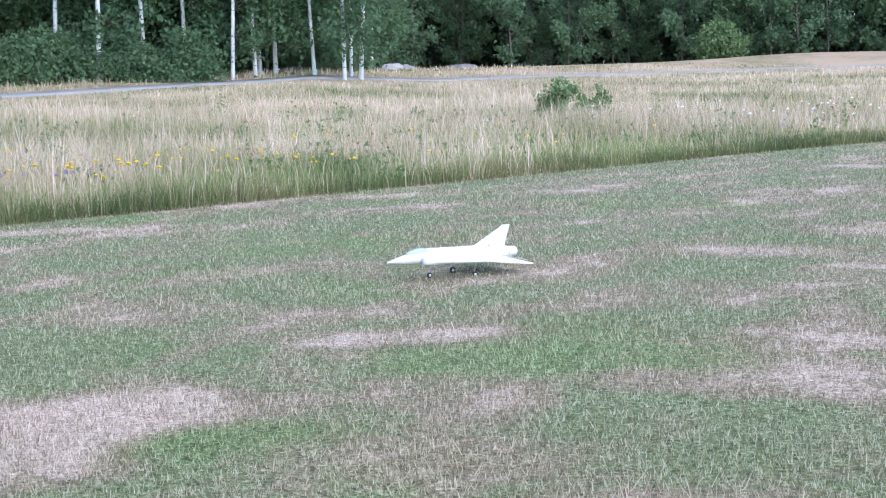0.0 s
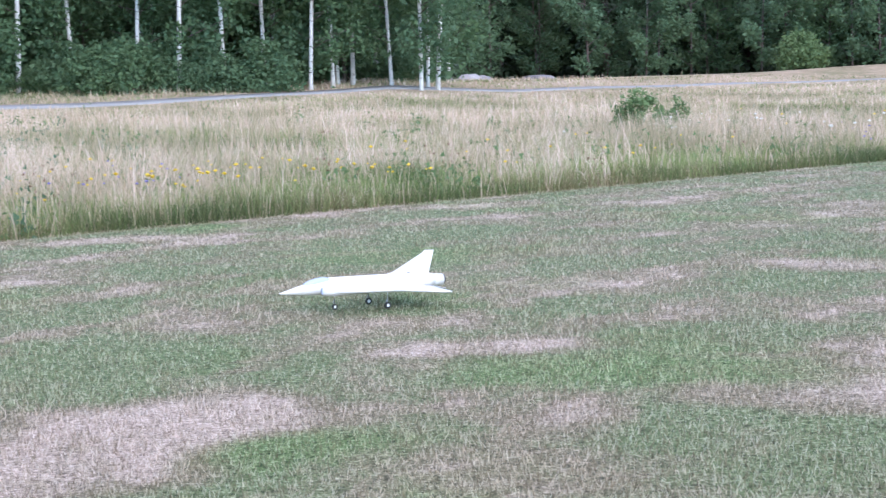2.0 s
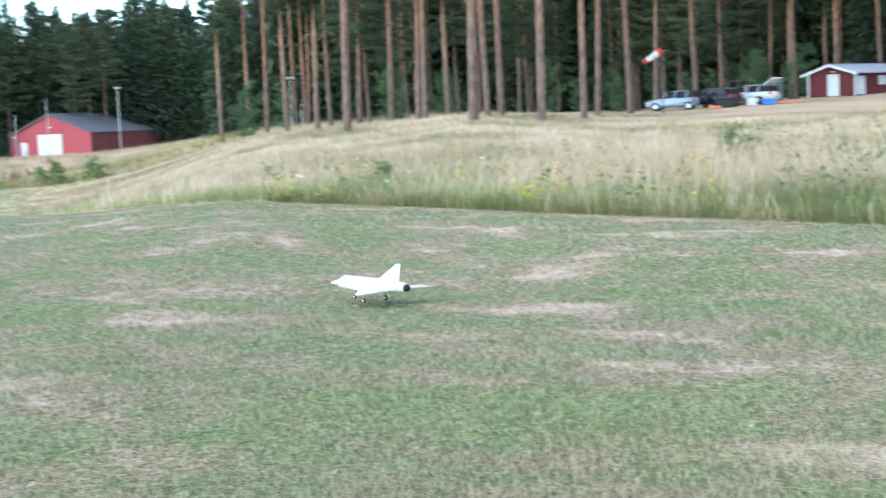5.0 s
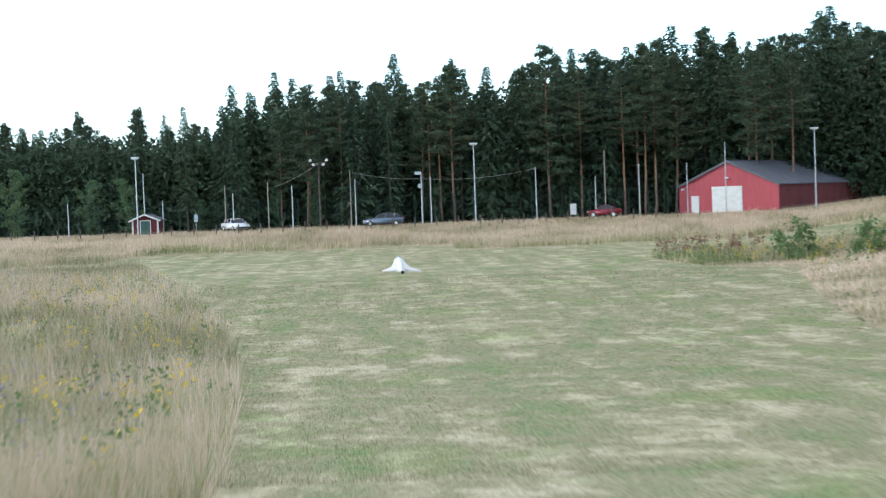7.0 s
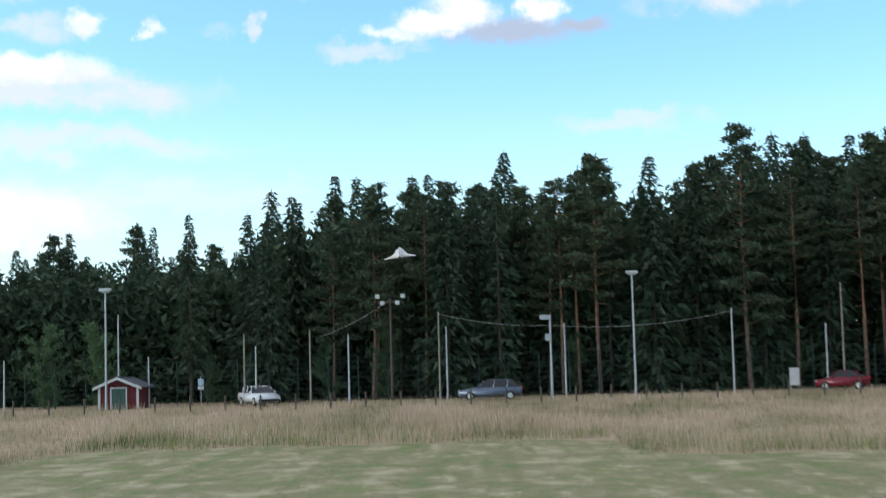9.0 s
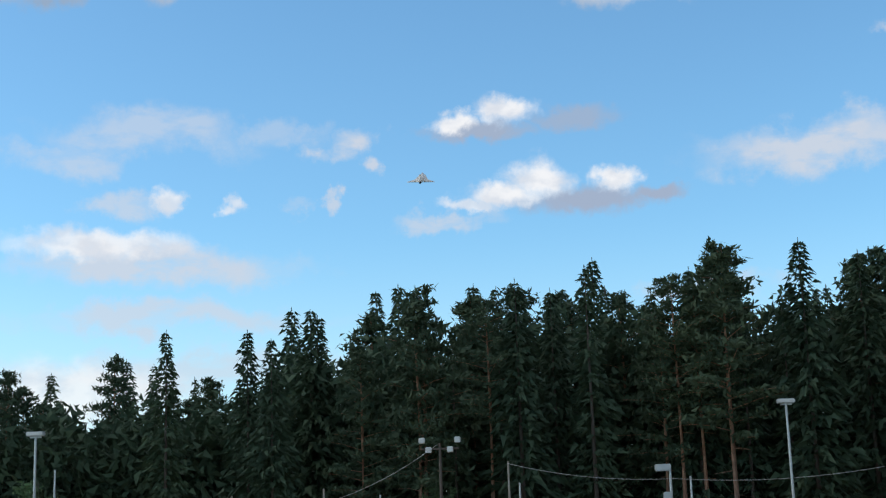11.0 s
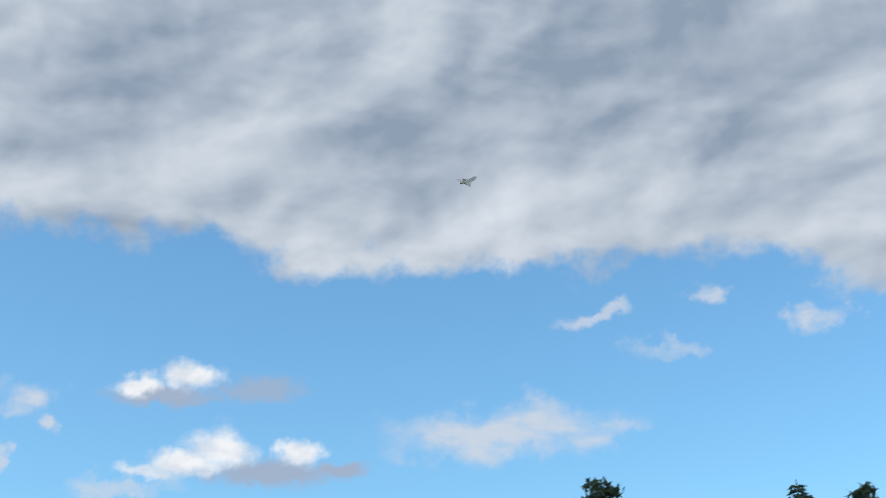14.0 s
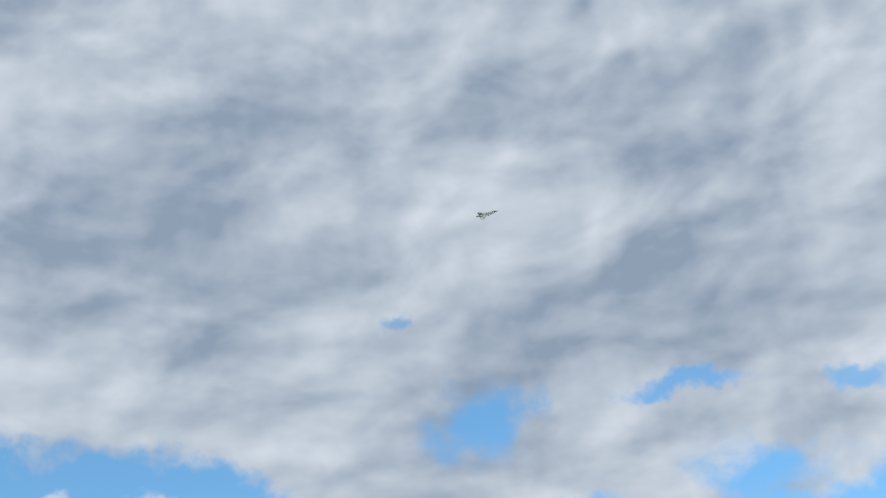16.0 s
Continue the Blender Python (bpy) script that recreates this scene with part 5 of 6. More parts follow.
def club_house():
    # gable end half turned to the strip, long side with pale shutters
    x, y, z = place(78.1, 122)
    h = gable_house("club_house", "red clubhouse with white doors and a pale tin roof", 4.6, 8.5, 1.9, 2.55, "red", "tin", 0.4, 0.1, at=facing(x, y, z, 76 - 33), corner="whitepaint")
    door_in(h, 2.0, 2.95, 0.05, 1.75, "whitepaint", trim=0.08)
    part("lamp", box(2.3, 2.65, -0.12, -0.004, 1.98, 2.08, 0.01), "whitepaint", h)
    for a, b in ((0.15, 1.25), (3.2, 4.3), (5.0, 6.1), (6.7, 7.8)):
        w = part("shutter", box(4.604, 4.64, a, b, 0.85 if a > 1 else 0.1, 1.6), "whitepaint", h, "white painted shutter")
        part("shutter_bar", box(4.642, 4.66, a + 0.1, b - 0.1, 1.4, 1.46), "steel", w)
    x, y, z = place(72.9, 119)
    t = thing("flat_trailer", "flat trailer loaded with blue plastic covers", "trailer", at=facing(x, y, z, 70))
    part("bed", box(-1.9, 1.9, -0.8, 0.8, 0.45, 0.55, 0.02), "steel", t)
    part("cover", box(-1.7, -0.2, -0.7, 0.7, 0.555, 0.78, 0.05), "blueplastic", t, "blue plastic cover")
    part("cover", box(0.0, 1.7, -0.7, 0.7, 0.555, 0.9, 0.06), "blueplastic", t, "blue plastic cover")
    for xx in (-0.9, 0.9):
        for yy in (-0.78, 0.7):
            part("wheel", wheel_mesh(0.28, 0.16, (xx, yy, 0.28)), "rubber", t)
    x, y, z = place(74.4, 117)
    t = thing("crate", "small pale blue plastic crate on the grass", "crate", at=facing(x, y, z, 60))
    part("body", box(-0.7, 0.7, -0.35, 0.35, 0.0, 0.4, 0.04), "silver", t)
    part("lid", box(-0.74, 0.74, -0.39, 0.39, 0.4, 0.47, 0.02), "blueplastic", t)
    x, y, z = place(79.3, 121)
    t = thing("electric_cabinet", "dark green metal cabinet beside the clubhouse", "cabinet", at=facing(x, y, z, 78))
    part("body", box(-0.5, 0.5, -0.3, 0.3, 0, 1.6, 0.02), "door_green", t)
    part("cap", box(-0.54, 0.54, -0.34, 0.34, 1.6, 1.66, 0.01), "steel", t)


def wheel_mesh(r, w, at, sides=20):
    """A tyre lying along y with a hollowed face."""
    bm = bmesh.new()
    prof = [(0.0, w * 0.30), (r * 0.55, w * 0.30), (r * 0.62, w * 0.5), (r * 0.92, w * 0.5), (r, w * 0.32), (r, -w * 0.32), (r * 0.92, -w * 0.5), (r * 0.62, -w * 0.5), (r * 0.55, -w * 0.3), (0.0, -w * 0.3)]
    rings = []
    for q, yy in prof:
        rings.append([bm.verts.new((at[0] + q * math.cos(k * math.tau / sides), at[1] + yy, at[2] + q * math.sin(k * math.tau / sides))) for k in range(sides)] if q > 0 else [bm.verts.new((at[0], at[1] + yy, at[2]))])
    for r0, r1 in zip(rings, rings[1:]):
        for k in range(sides):
            j = (k + 1) % sides
            if len(r0) == 1:
                bm.faces.new((r0[0], r1[k], r1[j]))
            elif len(r1) == 1:
                bm.faces.new((r0[k], r1[0], r0[j]))
            else:
                bm.faces.new((r0[k], r1[k], r1[j], r0[j]))
    return bm


club_house()


def car(name, label, paint, at, length=4.5, wagon=True, hatch=False, ajar=0):
    """A passenger car: nose towards +x, wheels on the ground."""
    c = thing(name, label, "car", at=at)
    L, w = length, 0.88
    k = L / 4.5
    low = [(2.25, 0.34), (2.22, 0.62), (1.95, 0.78), (1.0, 0.93), (-1.95, 0.98), (-2.2, 0.92), (-2.25, 0.45), (-2.1, 0.3), (2.1, 0.26)]
    bm = prism([(x * k, z) for x, z in low], -w, w)
    bmesh.ops.bevel(bm, geom=list(bm.edges), offset=0.07, segments=2, affect="EDGES")
    body = part("body", bm, paint, c, smooth=True)
    top = [(1.05, 0.9), (0.35, 1.40), (0.0, 1.46), (-1.55, 1.45), (-2.05, 0.95)] if wagon else [(1.05, 0.9), (0.35, 1.36), (-0.2, 1.42), (-0.95, 1.36), (-1.85, 0.95)]

    def cabin(outline, half, inset):
        bm2 = bmesh.new()
        ring = []
        for sgn in (-1, 1):
            ring.append([bm2.verts.new((x * k, sgn * (half - inset * (z - 0.9) / 0.55), z)) for x, z in outline])
        bm2.faces.new(ring[0])
        bm2.faces.new(ring[1][::-1])
        for i in range(len(outline)):
            j = (i + 1) % len(outline)
            bm2.faces.new((ring[0][i], ring[1][i], ring[1][j], ring[0][j]))
        return bm2
    part("glasshouse", cabin(top, 0.84, 0.16), "glass", c, "dark tinted car windows")
    roof = [(x * 0.93 - 0.03, z) for x, z in top if z > 1.2]
    roof = [(roof[0][0] - 0.02, 1.375)] + [(x, z + 0.02) for x, z in roof[1:-1]] + [(roof[-1][0], roof[-1][1] + 0.02), (roof[-1][0] + 0.05, 1.36)]
    part("roof", prism([(x * k, z) for x, z in roof], -0.68, 0.68), paint, c)
    for x in (0.62, -0.35, -1.3):
        for sgn in (-1, 1):
            part("pillar", tube([(x * k + 0.12, sgn * 0.85, 0.92), (x * k - (0.18 if x > 0 else 0.0), sgn * 0.72, 1.4)], [0.035, 0.03], 6), paint, c)
    for x in (1.4, -1.4):
        for y in (-0.82, 0.82):
            wh = part("wheel", wheel_mesh(0.32, 0.2, (x * k, y, 0.32)), "rubber", c)
            part("rim", wheel_mesh(0.2, 0.215, (x * k, y, 0.32), 14), "alloy", wh)
    for y in (-0.66, 0.66):
        part("headlight", box(2.12 * k, 2.24 * k, y - 0.17, y + 0.17, 0.6, 0.73, 0.02), "whitepaint", c)
        part("tail_light", box(-2.26 * k, -2.12 * k, y - 0.14, y + 0.14, 0.7, 0.95, 0.02), "lampred", c)
    for y in (-0.95, 0.95):
        part("mirror", box(0.7 * k, 0.85 * k, y - 0.08, y + 0.08, 0.95, 1.07, 0.02), paint, c)
    part("bumper", box(2.15 * k, 2.3 * k, -0.8, 0.8, 0.3, 0.5, 0.03), "rubber", c)
    if hatch:
        hd = part("tailgate", box(-1.0, 0.0, -0.68, 0.68, -0.04, 0.03, 0.02), paint, c, "raised tailgate")
        hd.matrix_basis = pose(-1.62 * k, 0, 1.47, 0, 30, 0)
        part("rear_window", box(-0.9, -0.3, -0.55, 0.55, 0.032, 0.045), "glass", hd)
        for sgn in (-1, 1):
            part("gas_strut", tube([(-1.75 * k, sgn * 0.6, 1.36), (-2.2 * k, sgn * 0.6, 1.84)], [0.015, 0.012], 5), "steel", c)
        # black block painted as the shade inside the open boot
        part("boot_opening", box(-2.1 * k, -1.9 * k, -0.62, 0.62, 0.55, 1.36, 0.03), "dark", c)
    for x, sgn in ((0.75, 1), (-0.3, 1), (0.75, -1), (-0.3, -1))[:ajar]:
        dr = part("door", box(-1.0, 0.0, -0.035, 0.035, -0.55, 0.02, 0.02), paint, c, "car door standing open")
        dr.matrix_basis = pose(x * k, sgn * 0.93, 0.95, 0, 0, -sgn * 62)
        part("door_window", box(-0.92, -0.12, -0.012, 0.012, 0.03, 0.43), "glass", dr)
        part("window_frame", tube([(-0.97, 0, 0.0), (-0.92, 0, 0.45), (-0.35, 0, 0.46), (-0.02, 0, 0.02)], [0.02] * 4, 5), paint, dr)
    return c


def on_ground(az, d, turn):
    x, y, z = place(az, d)
    return pose(x, y, z, 0, 0, turn)


def parked():
    car("silver_car", "silver-blue hatchback parked on the dry grass", "silver", on_ground(83.3, 112, 83 + 172), 4.1)
    car("black_car", "black estate car with its doors open, parked", "blackcar", on_ground(81.75, 112, 82 + 140), 4.6, True, True, 4)
    car("white_car", "white estate car with raised tailgate", "whitecar", on_ground(80.3, 114, 80 + 145), 4.6, True, True, 3)
    car("black_car", "black car parked behind the others", "blackcar", on_ground(81.0, 121, 82 + 60), 4.5)
    for az, d, mat, lab, sx, h in ((80.25, 110, "whitepaint", "white box standing on the grass", 0.7, 0.6), (79.6, 110.5, "blueplastic", "blue plastic box on the grass", 1.0, 0.45), (78.8, 112, "orange", "orange and yellow model wing on the grass", 2.2, 0.15), (81.7, 109, "orange", "red bag on the grass", 1.0, 0.2), (81.3, 109.5, "tyre", "black bag on the grass", 1.2, 0.6), (81.0, 110.5, "tyre", "dark equipment case on the grass", 0.9, 0.8)):
        ob = part("box" if "box" in lab else "bag" if "bag" in lab else "case", box(-sx / 2, sx / 2, -0.3, 0.3, 0, h, min(0.06, h * 0.3)), mat, None)
        ob.matrix_world = on_ground(az, d, az + 10)
        tagged(ob, lab, "luggage")
    for name, label, paint, az, turn, wag, ln in (("white_car", "white saloon car on the road before the wood", "whitecar", 123.66, AXIS - 62, False, 4.4), ("blue_car", "slate-blue estate car on the road before the wood", "bluecar", 118.99, AXIS + 178, True, 4.7), ("red_car", "dark red car on the road before the wood", "redcar", 111.94, AXIS + 160, False, 3.8)):
        x, y, z = far(az, 208)
        car(name, label, paint, pose(x, y, z, 0, 0, turn), ln, wag)


parked()


def windsock():
    x, y, z = place(83.7, 105)
    w = thing("windsock", "red and white windsock on a green mast", "windsock", at=pose(x, y, z))
    part("mast", tube([(0, 0, -0.2), (0, 0, 4.6)], [0.06, 0.045], 8), "net", w)
    part("boom", tube([(0, 0, 4.55), (0.05, 0.35, 4.6)], [0.03, 0.02], 6), "steel", w)
    pts = [Vector((0.05, 0, 4.6)).lerp(Vector((-0.2, -1.3, 3.8)), i / 5) for i in range(6)]
    rad = [0.27 - 0.02 * i for i in range(6)]
    for i in range(5):
        part("sock_band", tube([pts[i], pts[i + 1]], [rad[i], rad[i + 1]], 12, False), "sockred" if i in (0, 4) else "sockwhite", w, "red band" if i in (0, 4) else "white band")


windsock()


def hall():
    (xr, yr), (xl, yl) = from_us(205, 205 * math.tan(radians(13.0))), from_us(213.3, 205 * math.tan(radians(13.0)) - 9.7)
    z = float(land(xl, yl))
    turn = math.degrees(math.atan2(yr - yl, xr - xl))
    wd = math.hypot(xr - xl, yr - yl)
    # side walls take a darker red that paints in their shade
    h = gable_house("sports_hall", "bright red sheet-metal hall with a dark grey roof", wd, 30, 3.2, 6.0, "brightred", "darkroof", 0.25, 0.15, at=pose(xl, yl, z, 0, 0, turn), shaded_side_mat="red")
    d = part("roller_door", box(wd * 0.34, wd * 0.645, -0.05, -0.004, 0.0, 3.1), "whitepaint", h, "white roller door")
    for i in range(9):
        part("door_slat", box(wd * 0.345, wd * 0.64, -0.07, -0.052, 0.05 + i * 0.34, 0.32 + i * 0.34), "whitepaint", d)
    door_in(h, wd * 0.13, wd * 0.20, 0.0, 2.0, "whitepaint", trim=0.06)
    part("lamp", box(wd * 0.48, wd * 0.52, -0.25, -0.004, 4.0, 4.2, 0.02), "whitepaint", h)
    part("lamp", box(wd * 0.03, wd * 0.06, -0.2, -0.004, 2.8, 3.0, 0.02), "whitepaint", h)


hall()


def hut():
    x, y, z = far(126.85, 207)
    h = gable_house("small_hut", "small dark red hut with white corners and green door", 3.0, 3.0, 1.75, 2.35, "red", "darkroof", 0.32, 0.08, at=pose(x, y, z - 0.1, 0, 0, AXIS - 4), corner="whitepaint")
    door_in(h, 1.0, 2.05, 0.0, 1.6, "door_green", trim=0.1)


hut()


# ---- lamps, poles, fence and wires before the wood ----
def lamp_post(az, u, top_el, label, mat="steel", head=True, r=0.085):
    x, y, z = far(az, u)
    top = 1.6 + u / math.cos(radians(az - AXIS)) * math.tan(radians(top_el)) - z
    p = thing("lamp_post" if head else "pole", label, "lamp post" if head else "pole", "posts along the road", at=pose(x, y, z, 0, 0, AXIS))
    part("shaft", tube([(0, 0, -0.3), (0, 0, 1.2), (0, 0, top)], [r * 1.25, r, r * 0.7], 10), mat, p)
    if head:
        hd = part("lamp_head", box(-0.45, 0.45, -0.22, 0.22, top, top + 0.22, 0.04), "steel", p, "pale floodlight head")
        part("arm", box(-0.3, 0.3, -0.04, 0.04, top - 0.1, top, 0.01), "steel", hd)
        part("lens", box(-0.4, 0.4, -0.235, -0.222, top + 0.03, top + 0.19), "whitepaint", hd)
    return p, top


lamp_post(126.66, 206, 1.62, "grey steel floodlight post before the wood")
lamp_post(116.04, 209, 1.72, "grey steel floodlight post before the wood")
lamp_post(105.37, 204, 1.78, "grey steel floodlight post beside the hall")
lamp_post(98.6, 150, 1.9, "grey steel floodlight post before the pines")
lamp_post(101.4, 160, 1.35, "grey steel pole before the pines", "steel", False, 0.07)
lamp_post(98.2, 152, 0.9, "grey steel pole before the pines", "steel", False, 0.07)
for az, el in ((126.45, 1.15), (123.95, 0.70), (123.7, 0.45), (121.85, 0.65), (120.0, 1.05), (119.85, 0.75), (117.45, 0.75), (114.1, 0.95), (111.9, 1.4), (110.8, 0.92), (112.2, 0.6), (125.9, 0.3), (128.8, 0.3), (122.6, 0.75), (108.1, 1.5), (109.3, 0.9)):
    lamp_post(az, 208 + ALL.uniform(-1, 2), el, "thin grey pole before the wood", "wood" if az in (123.95, 111.9, 122.6, 120.0) else "steel", False, 0.07)
cp, ctop = lamp_post(117.74, 208, 0.87, "leaning steel post with two floodlights", "steel", False, 0.09)
part("floodlight", box(-0.75, 0.05, -0.2, 0.2, ctop - 0.15, ctop + 0.2, 0.04), "steel", cp)
part("floodlight", box(-0.4, 0.05, -0.18, 0.18, ctop - 1.7, ctop - 1.2, 0.04), "steel", cp)
dp, dtop = lamp_post(120.98, 210, 1.36, "dark wooden mast with a crossbar of floodlights", "sprucebark", False, 0.1)
part("crossbar", box(-1.0, 1.0, -0.05, 0.05, dtop - 0.35, dtop - 0.25), "sprucebark", dp)
for xx in (-0.95, -0.6, 0.55, 0.95):
    part("floodlight", box(xx - 0.16, xx + 0.16, -0.2, 0.1, dtop - 0.25 + (0.25 if abs(xx) > 0.9 else -0.25), dtop + 0.05 + (0.25 if abs(xx) > 0.9 else -0.25), 0.03), "whitepaint", dp)


def wire(a, b, sag, label):
    pts = [Vector(a).lerp(Vector(b), t / 14) - Vector((0, 0, sag * 4 * (t / 14) * (1 - t / 14))) for t in range(15)]
    tagged(part("wire", tube(pts, [0.010] * 15, 4), "steel", None), label, "cable", "wires over the road")


def up(az, u, el):
    x, y, z = far(az, u)
    return x, y, 1.6 + u / math.cos(radians(az - AXIS)) * math.tan(radians(el))


wire(up(120.98, 206.9, 1.3), up(122.4, 206.9, 0.6), 0.25, "overhead cable between two poles")
wire(up(120.0, 206.4, 1.0), up(117.74, 205, 0.7), 0.3, "slack overhead cable between two poles")
wire(up(117.74, 205.0, 0.7), up(114.1, 206, 0.9), 0.5, "slack overhead cable between two poles")


def fence():
    f = thing("wire_fence", "tall dark green wire fence along the road", "fence")
    posts = []
    for i in range(46):
        az = 136 - 28 * i / 45
        x, y, z = far(az, 212.5)
        posts.append((x, y, z))
        part("post", tube([(x, y, z - 0.2), (x, y, z + 3.4)], [0.045, 0.04], 6), "net", f)
    for k in range(9):
        for a, b in zip(posts, posts[1:]):
            h = 0.3 + k * 0.38
            part("wire_strand", tube([(a[0], a[1], a[2] + h), (b[0], b[1], b[2] + h)], [0.012, 0.012], 3, False), "net", f)
    low = thing("post_row", "row of low dark wooden posts before the road", "fence")
    for i in range(40):
        az = 136 - 27.0 * i / 39
        x, y, z = far(az, 203.5)
        part("post", box(x - 0.05, x + 0.05, y - 0.05, y + 0.05, z - 0.2, z + 1.05), "sprucebark", low)
    x, y, z = far(112.95, 206)
    b = thing("information_board", "small white notice board beside the road", "sign", at=pose(x, y, z, 0, 0, AXIS))
    part("board", box(-0.35, 0.35, -0.03, 0.03, 0.5, 1.75, 0.01), "whitepaint", b)
    for xx in (-0.3, 0.3):
        part("leg", box(xx - 0.04, xx + 0.04, 0.035, 0.1, -0.2, 1.6), "wood", b)
    x, y, z = far(124.9, 211)
    b = thing("road_sign", "blue and white road sign beside the fence", "sign", at=pose(x, y, z, 0, 0, AXIS))
    part("pole", tube([(0, 0, -0.2), (0, 0, 2.2)], [0.035, 0.035], 6), "steel", b)
    part("plate", box(-0.22, 0.22, -0.03, -0.005, 1.5, 2.0, 0.01), "silver", b)
    part("plate", box(-0.22, 0.22, -0.03, -0.005, 1.2, 1.44, 0.005), "whitepaint", b)


fence()


# ---- the model jet ----
K = 1.04


def jet_part(name, bm, mat, parent, label="", smooth=True):
    bmesh.ops.scale(bm, vec=(K, K, K), verts=bm.verts)
    return part(name, bm, mat, parent, label, smooth)


def loft(stations, sides=20, top_flat=1.0):
    """Elliptic sections along x: (x, half width, half height, centre z)."""
    bm = bmesh.new()
    rings = []
    for x, a, b, zc in stations:
        rings.append([bm.verts.new((x, a * math.cos(k * math.tau / sides), zc + b * math.sin(k * math.tau / sides))) for k in range(sides)])
    for r0, r1 in zip(rings, rings[1:]):
        for k in range(sides):
            j = (k + 1) % sides
            bm.faces.new((r0[k], r1[k], r1[j], r0[j]))
    bm.faces.new(rings[0])
    bm.faces.new(rings[-1][::-1])
    return bm


def wing_mesh(side):
    bm = bmesh.new()
    ys = [0.03, 0.075, 0.105, 0.15, 0.20, 0.27, 0.34, 0.405, 0.415]
    rows = []
    for y in ys:
        le = float(np.interp(y, [0.03, 0.075, 0.105, 0.20, 0.405, 0.415], [0.49, 0.485, 0.45, -0.03, -0.285, -0.31]))
        te = float(np.interp(y, [0.03, 0.10, 0.405, 0.415], [-0.42, -0.40, -0.372, -0.365]))
        th = float(np.interp(y, [0.03, 0.075, 0.105, 0.20, 0.415], [0.10, 0.085, 0.06, 0.034, 0.007]))
        zc = 0.142 - 0.01 * y / 0.4
        row = []
        cs = [0, 0.02, 0.08, 0.25, 0.5, 0.75, 1.0]
        for c in cs:
            q = th / 2 * (2.6 * math.sqrt(c) * (1 - c) ** 0.75 if c < 1 else 0.0)
            row.append((le + (te - le) * c, zc + min(q, th * 0.5 * 1.0) + (0.0015 if c in (0, 1.0) else 0)))
        for c in cs[::-1][1:-1]:
            q = th / 2 * (2.6 * math.sqrt(c) * (1 - c) ** 0.75)
            row.append((le + (te - le) * c, zc - min(q, th * 0.5) * 0.7))
        rows.append([bm.verts.new((x, side * y, z)) for x, z in row])
    for r0, r1 in zip(rows, rows[1:]):
        for k in range(len(r0)):
            j = (k + 1) % len(r0)
            bm.faces.new((r0[k], r0[j], r1[j], r1[k]))
    bm.faces.new(rows[-1])
    return bm


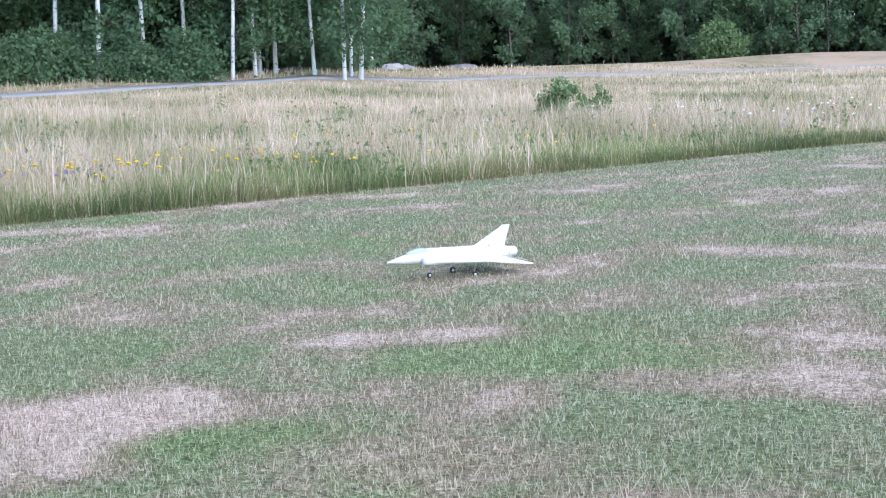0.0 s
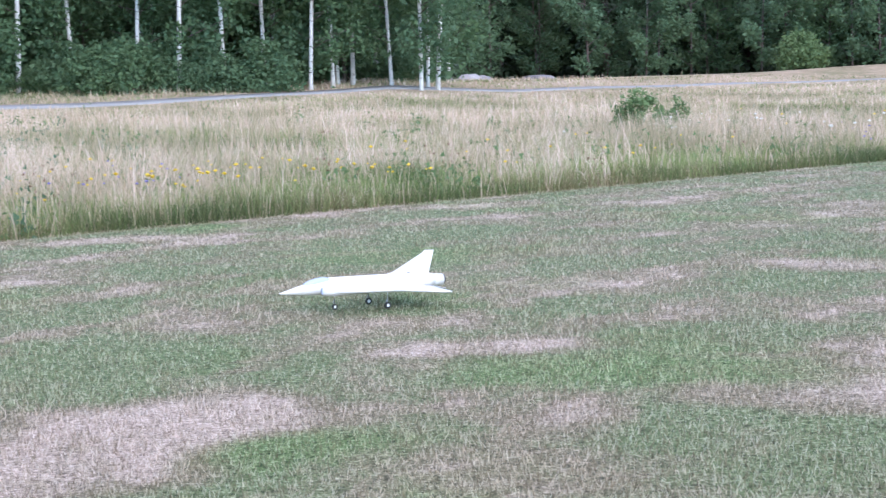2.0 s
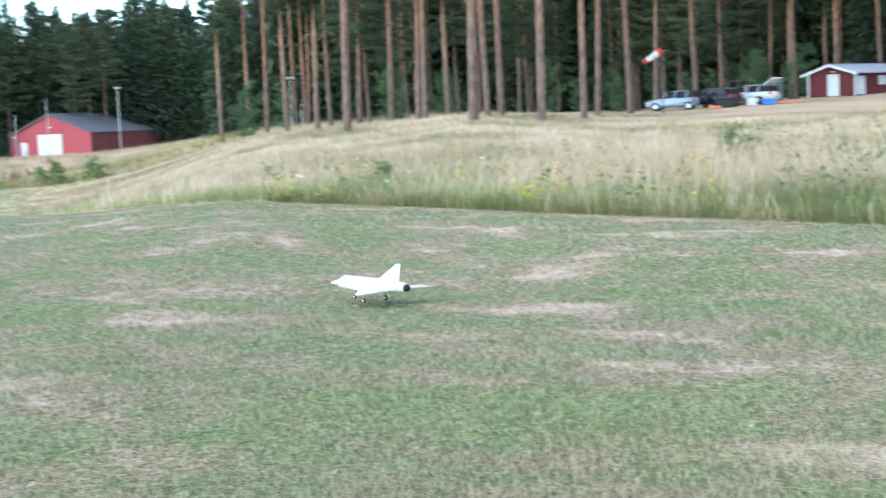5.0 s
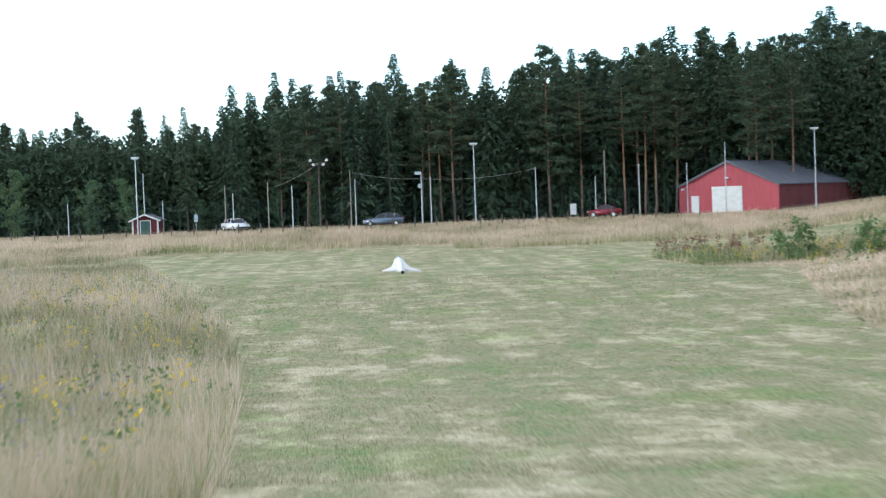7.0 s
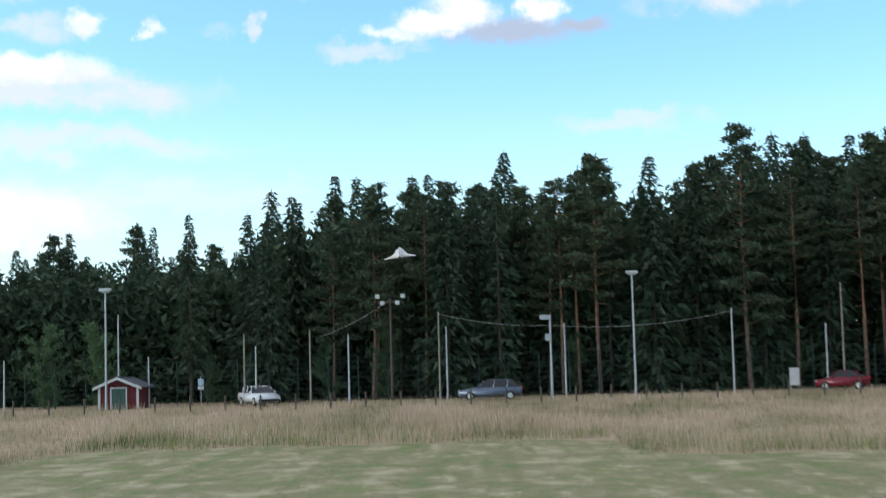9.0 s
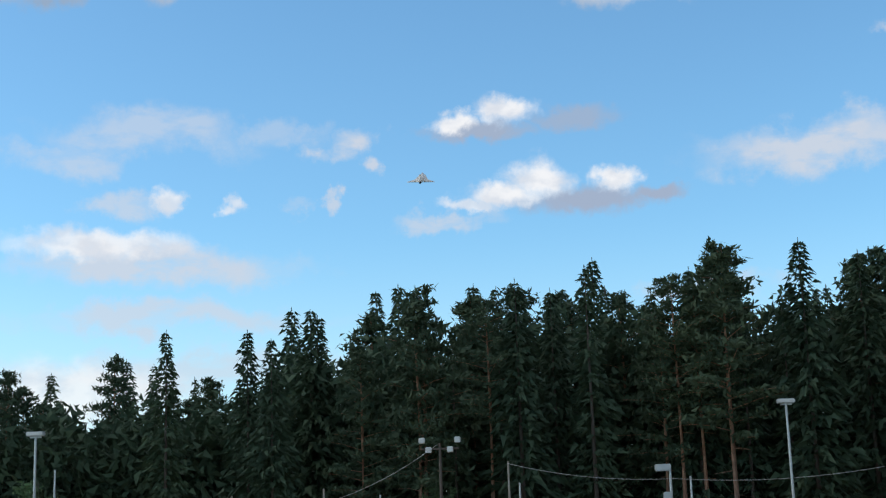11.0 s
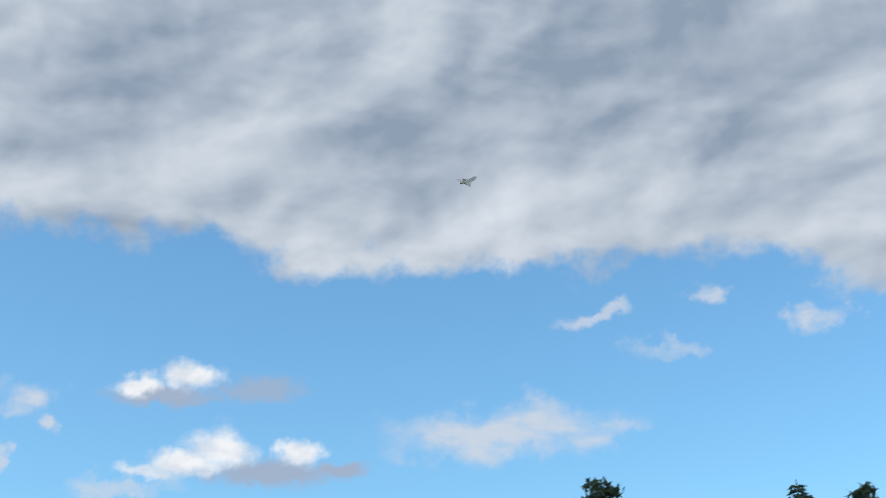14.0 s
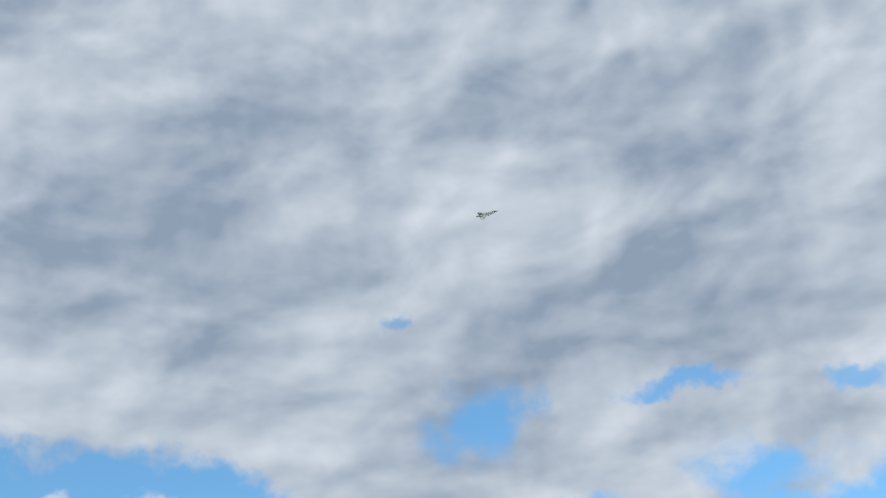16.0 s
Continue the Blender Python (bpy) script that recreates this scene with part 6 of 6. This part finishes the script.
def jet():
    j = thing("model_jet", "white double-delta model jet with tinted canopy", "model aircraft")
    st = [(0.80, 0.002, 0.002, 0.138), (0.785, 0.007, 0.006, 0.139), (0.74, 0.017, 0.015, 0.143), (0.66, 0.033, 0.029, 0.150), (0.56, 0.050, 0.043, 0.158), (0.46, 0.062, 0.052, 0.165), (0.36, 0.070, 0.057, 0.170), (0.15, 0.078, 0.058, 0.172), (-0.10, 0.078, 0.060, 0.172), (-0.30, 0.070, 0.058, 0.172), (-0.42, 0.060, 0.053, 0.171), (-0.46, 0.055, 0.049, 0.170)]
    jet_part("fuselage", loft(st, 24), "hull", j)
    rear = loft([(-0.455, 0.052, 0.046, 0.170), (-0.50, 0.0495, 0.0445, 0.170), (-0.55, 0.045, 0.042, 0.170)], 24)
    jet_part("tail_cone", rear, "hull", j)
    noz = jet_part("exhaust_nozzle", loft([(-0.545, 0.041, 0.038, 0.170), (-0.565, 0.039, 0.036, 0.170)], 24), "pipe", j, "scorched metal exhaust nozzle")
    # solid black disc, its colour standing for the shaded inside of the pipe
    jet_part("exhaust_opening", loft([(-0.5655, 0.033, 0.031, 0.170), (-0.567, 0.0325, 0.0305, 0.170)], 24), "dark", noz)
    jet_part("canopy", loft([(0.615, 0.004, 0.003, 0.192), (0.58, 0.022, 0.018, 0.196), (0.52, 0.033, 0.029, 0.203), (0.46, 0.035, 0.031, 0.207), (0.42, 0.030, 0.024, 0.209), (0.415, 0.020, 0.015, 0.210)], 18), "canopy", j, "blue-tinted clear canopy")
    jet_part("spine", loft([(0.42, 0.026, 0.020, 0.212), (0.36, 0.034, 0.018, 0.214), (0.1, 0.036, 0.016, 0.216), (-0.2, 0.03, 0.015, 0.218), (-0.44, 0.012, 0.010, 0.214)], 16), "hull", j)
    for side in (1, -1):
        w = jet_part("wing", wing_mesh(side), "hull", j, "white double-delta wing")
        bm = bmesh.new()
        for (x0, y0), (x1, y1) in (((-0.33, 0.10), (-0.325, 0.38)),):
            add_box(bm, x0 - 0.0015, x0 + 0.0015, min(side * y0, side * y1), max(side * y0, side * y1), 0.155, 0.1585)
        jet_part("elevon_gap", bm, "hinge", w, smooth=False)
        it = jet_part("air_intake", loft([(0.505, 0.024, 0.030, 0.147), (0.47, 0.030, 0.035, 0.147), (0.40, 0.034, 0.038, 0.146), (0.25, 0.03, 0.035, 0.146)], 16), "hull", j)
        it.location = (0, side * 0.078 * K, 0)
        jet_part("intake_mouth", loft([(0.5052, 0.020, 0.026, 0.147), (0.507, 0.0195, 0.0255, 0.147)], 16), "intake", it)
    bm = bmesh.new()
    lo = [(0.0, 0.215), (-0.12, 0.24), (-0.38, 0.375), (-0.392, 0.392), (-0.478, 0.392), (-0.43, 0.215)]
    th = [0.010, 0.010, 0.006, 0.003, 0.002, 0.006]
    a = [bm.verts.new((x, t, z)) for (x, z), t in zip(lo, th)]
    b = [bm.verts.new((x, -t, z)) for (x, z), t in zip(lo, th)]
    bm.faces.new(a)
    bm.faces.new(b[::-1])
    for i in range(6):
        q = (i + 1) % 6
        bm.faces.new((a[i], b[i], b[q], a[q]))
    fin = jet_part("fin", bm, "hull", j, smooth=False)
    for s in (1, -1):
        bm = bmesh.new()
        add_box(bm, -0.262, -0.240, s * 0.0105 - 0.003, s * 0.0105 + 0.003, 0.225, 0.235)
        jet_part("servo_slot", bm, "dark", fin, smooth=False)
        bm = tube([(-0.37, s * 0.0085, 0.225), (-0.425, s * 0.0045, 0.385)], [0.0012, 0.0012], 4)
        jet_part("rudder_gap", bm, "hinge", fin, smooth=False)
    legs = []
    for nm, x, y, r in (("nose_gear", 0.36, 0.0, 0.021), ("main_gear", 0.0, 0.13, 0.025), ("main_gear", 0.0, -0.13, 0.025)):
        bm = tube([(0, 0, -0.005), (0.004, 0, -0.05), (-0.002, 0, -0.12 + r)], [0.005, 0.0045, 0.004], 8)
        g = jet_part(nm, bm, "alloy", j, "bright metal landing gear leg")
        g.location = (x * K, y * K, 0.12 * K)
        jet_part("tyre", wheel_mesh(r, 0.018, (0, 0, -0.12 + r)), "tyre", g)
        jet_part("hub", wheel_mesh(r * 0.5, 0.0195, (0, 0, -0.12 + r), 12), "alloy", g)
        jet_part("scissor_link", tube([(0, 0, -0.04), (0.012, 0, -0.065), (0.002, 0, -0.09)], [0.003, 0.003, 0.003], 5), "alloy", g)
        legs.append(g)
    return j, legs


JET, LEGS = jet()


def motions():
    walk(JET, [
        (0, pose(0.162, 11.534, -0.010, -3.1, -3.4, 222.0)),
        (1, pose(0.007, 11.403, -0.011, -1.0, -3.2, 220.1)),
        (1.5, pose(-0.368, 11.132, -0.009, -2.3, -2.7, 218.5)),
        (2, pose(-1.056, 10.427, 0.015, -0.4, -2.5, 217.5)),
        (2.5, pose(-2.095, 9.422, 0.048, -0.6, -6.8, 217.0)),
        (3, pose(-3.468, 8.228, 0.052, -1.1, -4.1, 216.6)),
        (3.5, pose(-5.481, 6.729, 0.006, -0.6, -1.4, 219.0)),
        (4, pose(-8.043, 4.615, -0.052, 1.2, 0.4, 221.4)),
        (4.2, pose(-9.126, 3.574, -0.080, 1.3, -4.5, 221.8)),
        (4.5, pose(-10.835, 1.881, -0.096, 0.5, 0.6, 222.1)),
        (4.7, pose(-12.323, 0.725, -0.130, -2.3, -10.1, 220.8)),
        (4.9, pose(-13.541, -0.719, -0.195, 0.6, -5.0, 219.2)),
        (5, pose(-14.181, -1.399, -0.206, 0.0, 0.4, 218.8)),
        (5.1, pose(-15.002, -2.107, -0.190, -3.3, -11.9, 218.2)),
        (5.2, pose(-15.763, -2.783, -0.190, -2.8, -9.8, 218.9)),
        (5.7, pose(-25.500, -9.200, -0.050, 0.0, -9.0, 218.0)),
        (6.3, pose(-43.500, -21.800, 0.000, 0.0, -11.0, 215.0)),
        (6.8, pose(-59.500, -32.400, 0.000, 2.0, -13.0, 213.0)),
        (7.3, pose(-76.112, -42.978, 0.012, 3.2, -14.0, 211.7)),
        (7.5, pose(-79.924, -45.671, 0.529, 7.2, -10.2, 213.2)),
        (8, pose(-95.692, -55.218, 1.662, 4.8, -14.2, 209.7)),
        (8.5, pose(-108.949, -62.928, 3.043, -4.5, -13.8, 209.7)),
        (9, pose(-123.056, -71.517, 4.455, -6.8, -16.8, 211.7)),
        (10, pose(-140.000, -82.000, 8.000, 0.0, -22.0, 210.0)),
        (10.7, pose(-149.500, -88.300, 11.300, 2.0, -26.0, 209.0)),
        (11.5, pose(-157.729, -93.215, 14.829, 5.9, -29.5, 209.0)),
        (12, pose(-160.628, -94.564, 17.616, 21.5, -29.8, 200.3)),
        (12.5, pose(-165.224, -95.459, 20.873, 28.9, -31.6, 192.8)),
        (13, pose(-170.048, -94.669, 24.237, 34.2, -33.2, 181.9)),
        (13.5, pose(-173.828, -91.617, 27.247, 44.7, -32.3, 169.4)),
        (14, pose(-178.785, -87.510, 30.783, 44.8, -32.2, 153.4)),
        (14.5, pose(-183.322, -82.082, 34.226, 50.8, -30.9, 136.7)),
        (15, pose(-184.491, -75.051, 36.456, 61.9, -28.5, 121.3)),
        (15.5, pose(-185.449, -67.601, 39.288, 63.7, -27.0, 106.9)),
        (16, pose(-190.260, -59.933, 45.148, 66.2, -19.3, 89.3)),
    ])
    # the wheels fold away after the start
    for g in LEGS:
        x, y, z = g.location
        walk(g, [(0, pose(x, y, z)), (5.25, pose(x, y, z)), (6.2, pose(x, y, z + 0.04, 0, -84)), (16.0, pose(x, y, z + 0.04, 0, -84))])


motions()
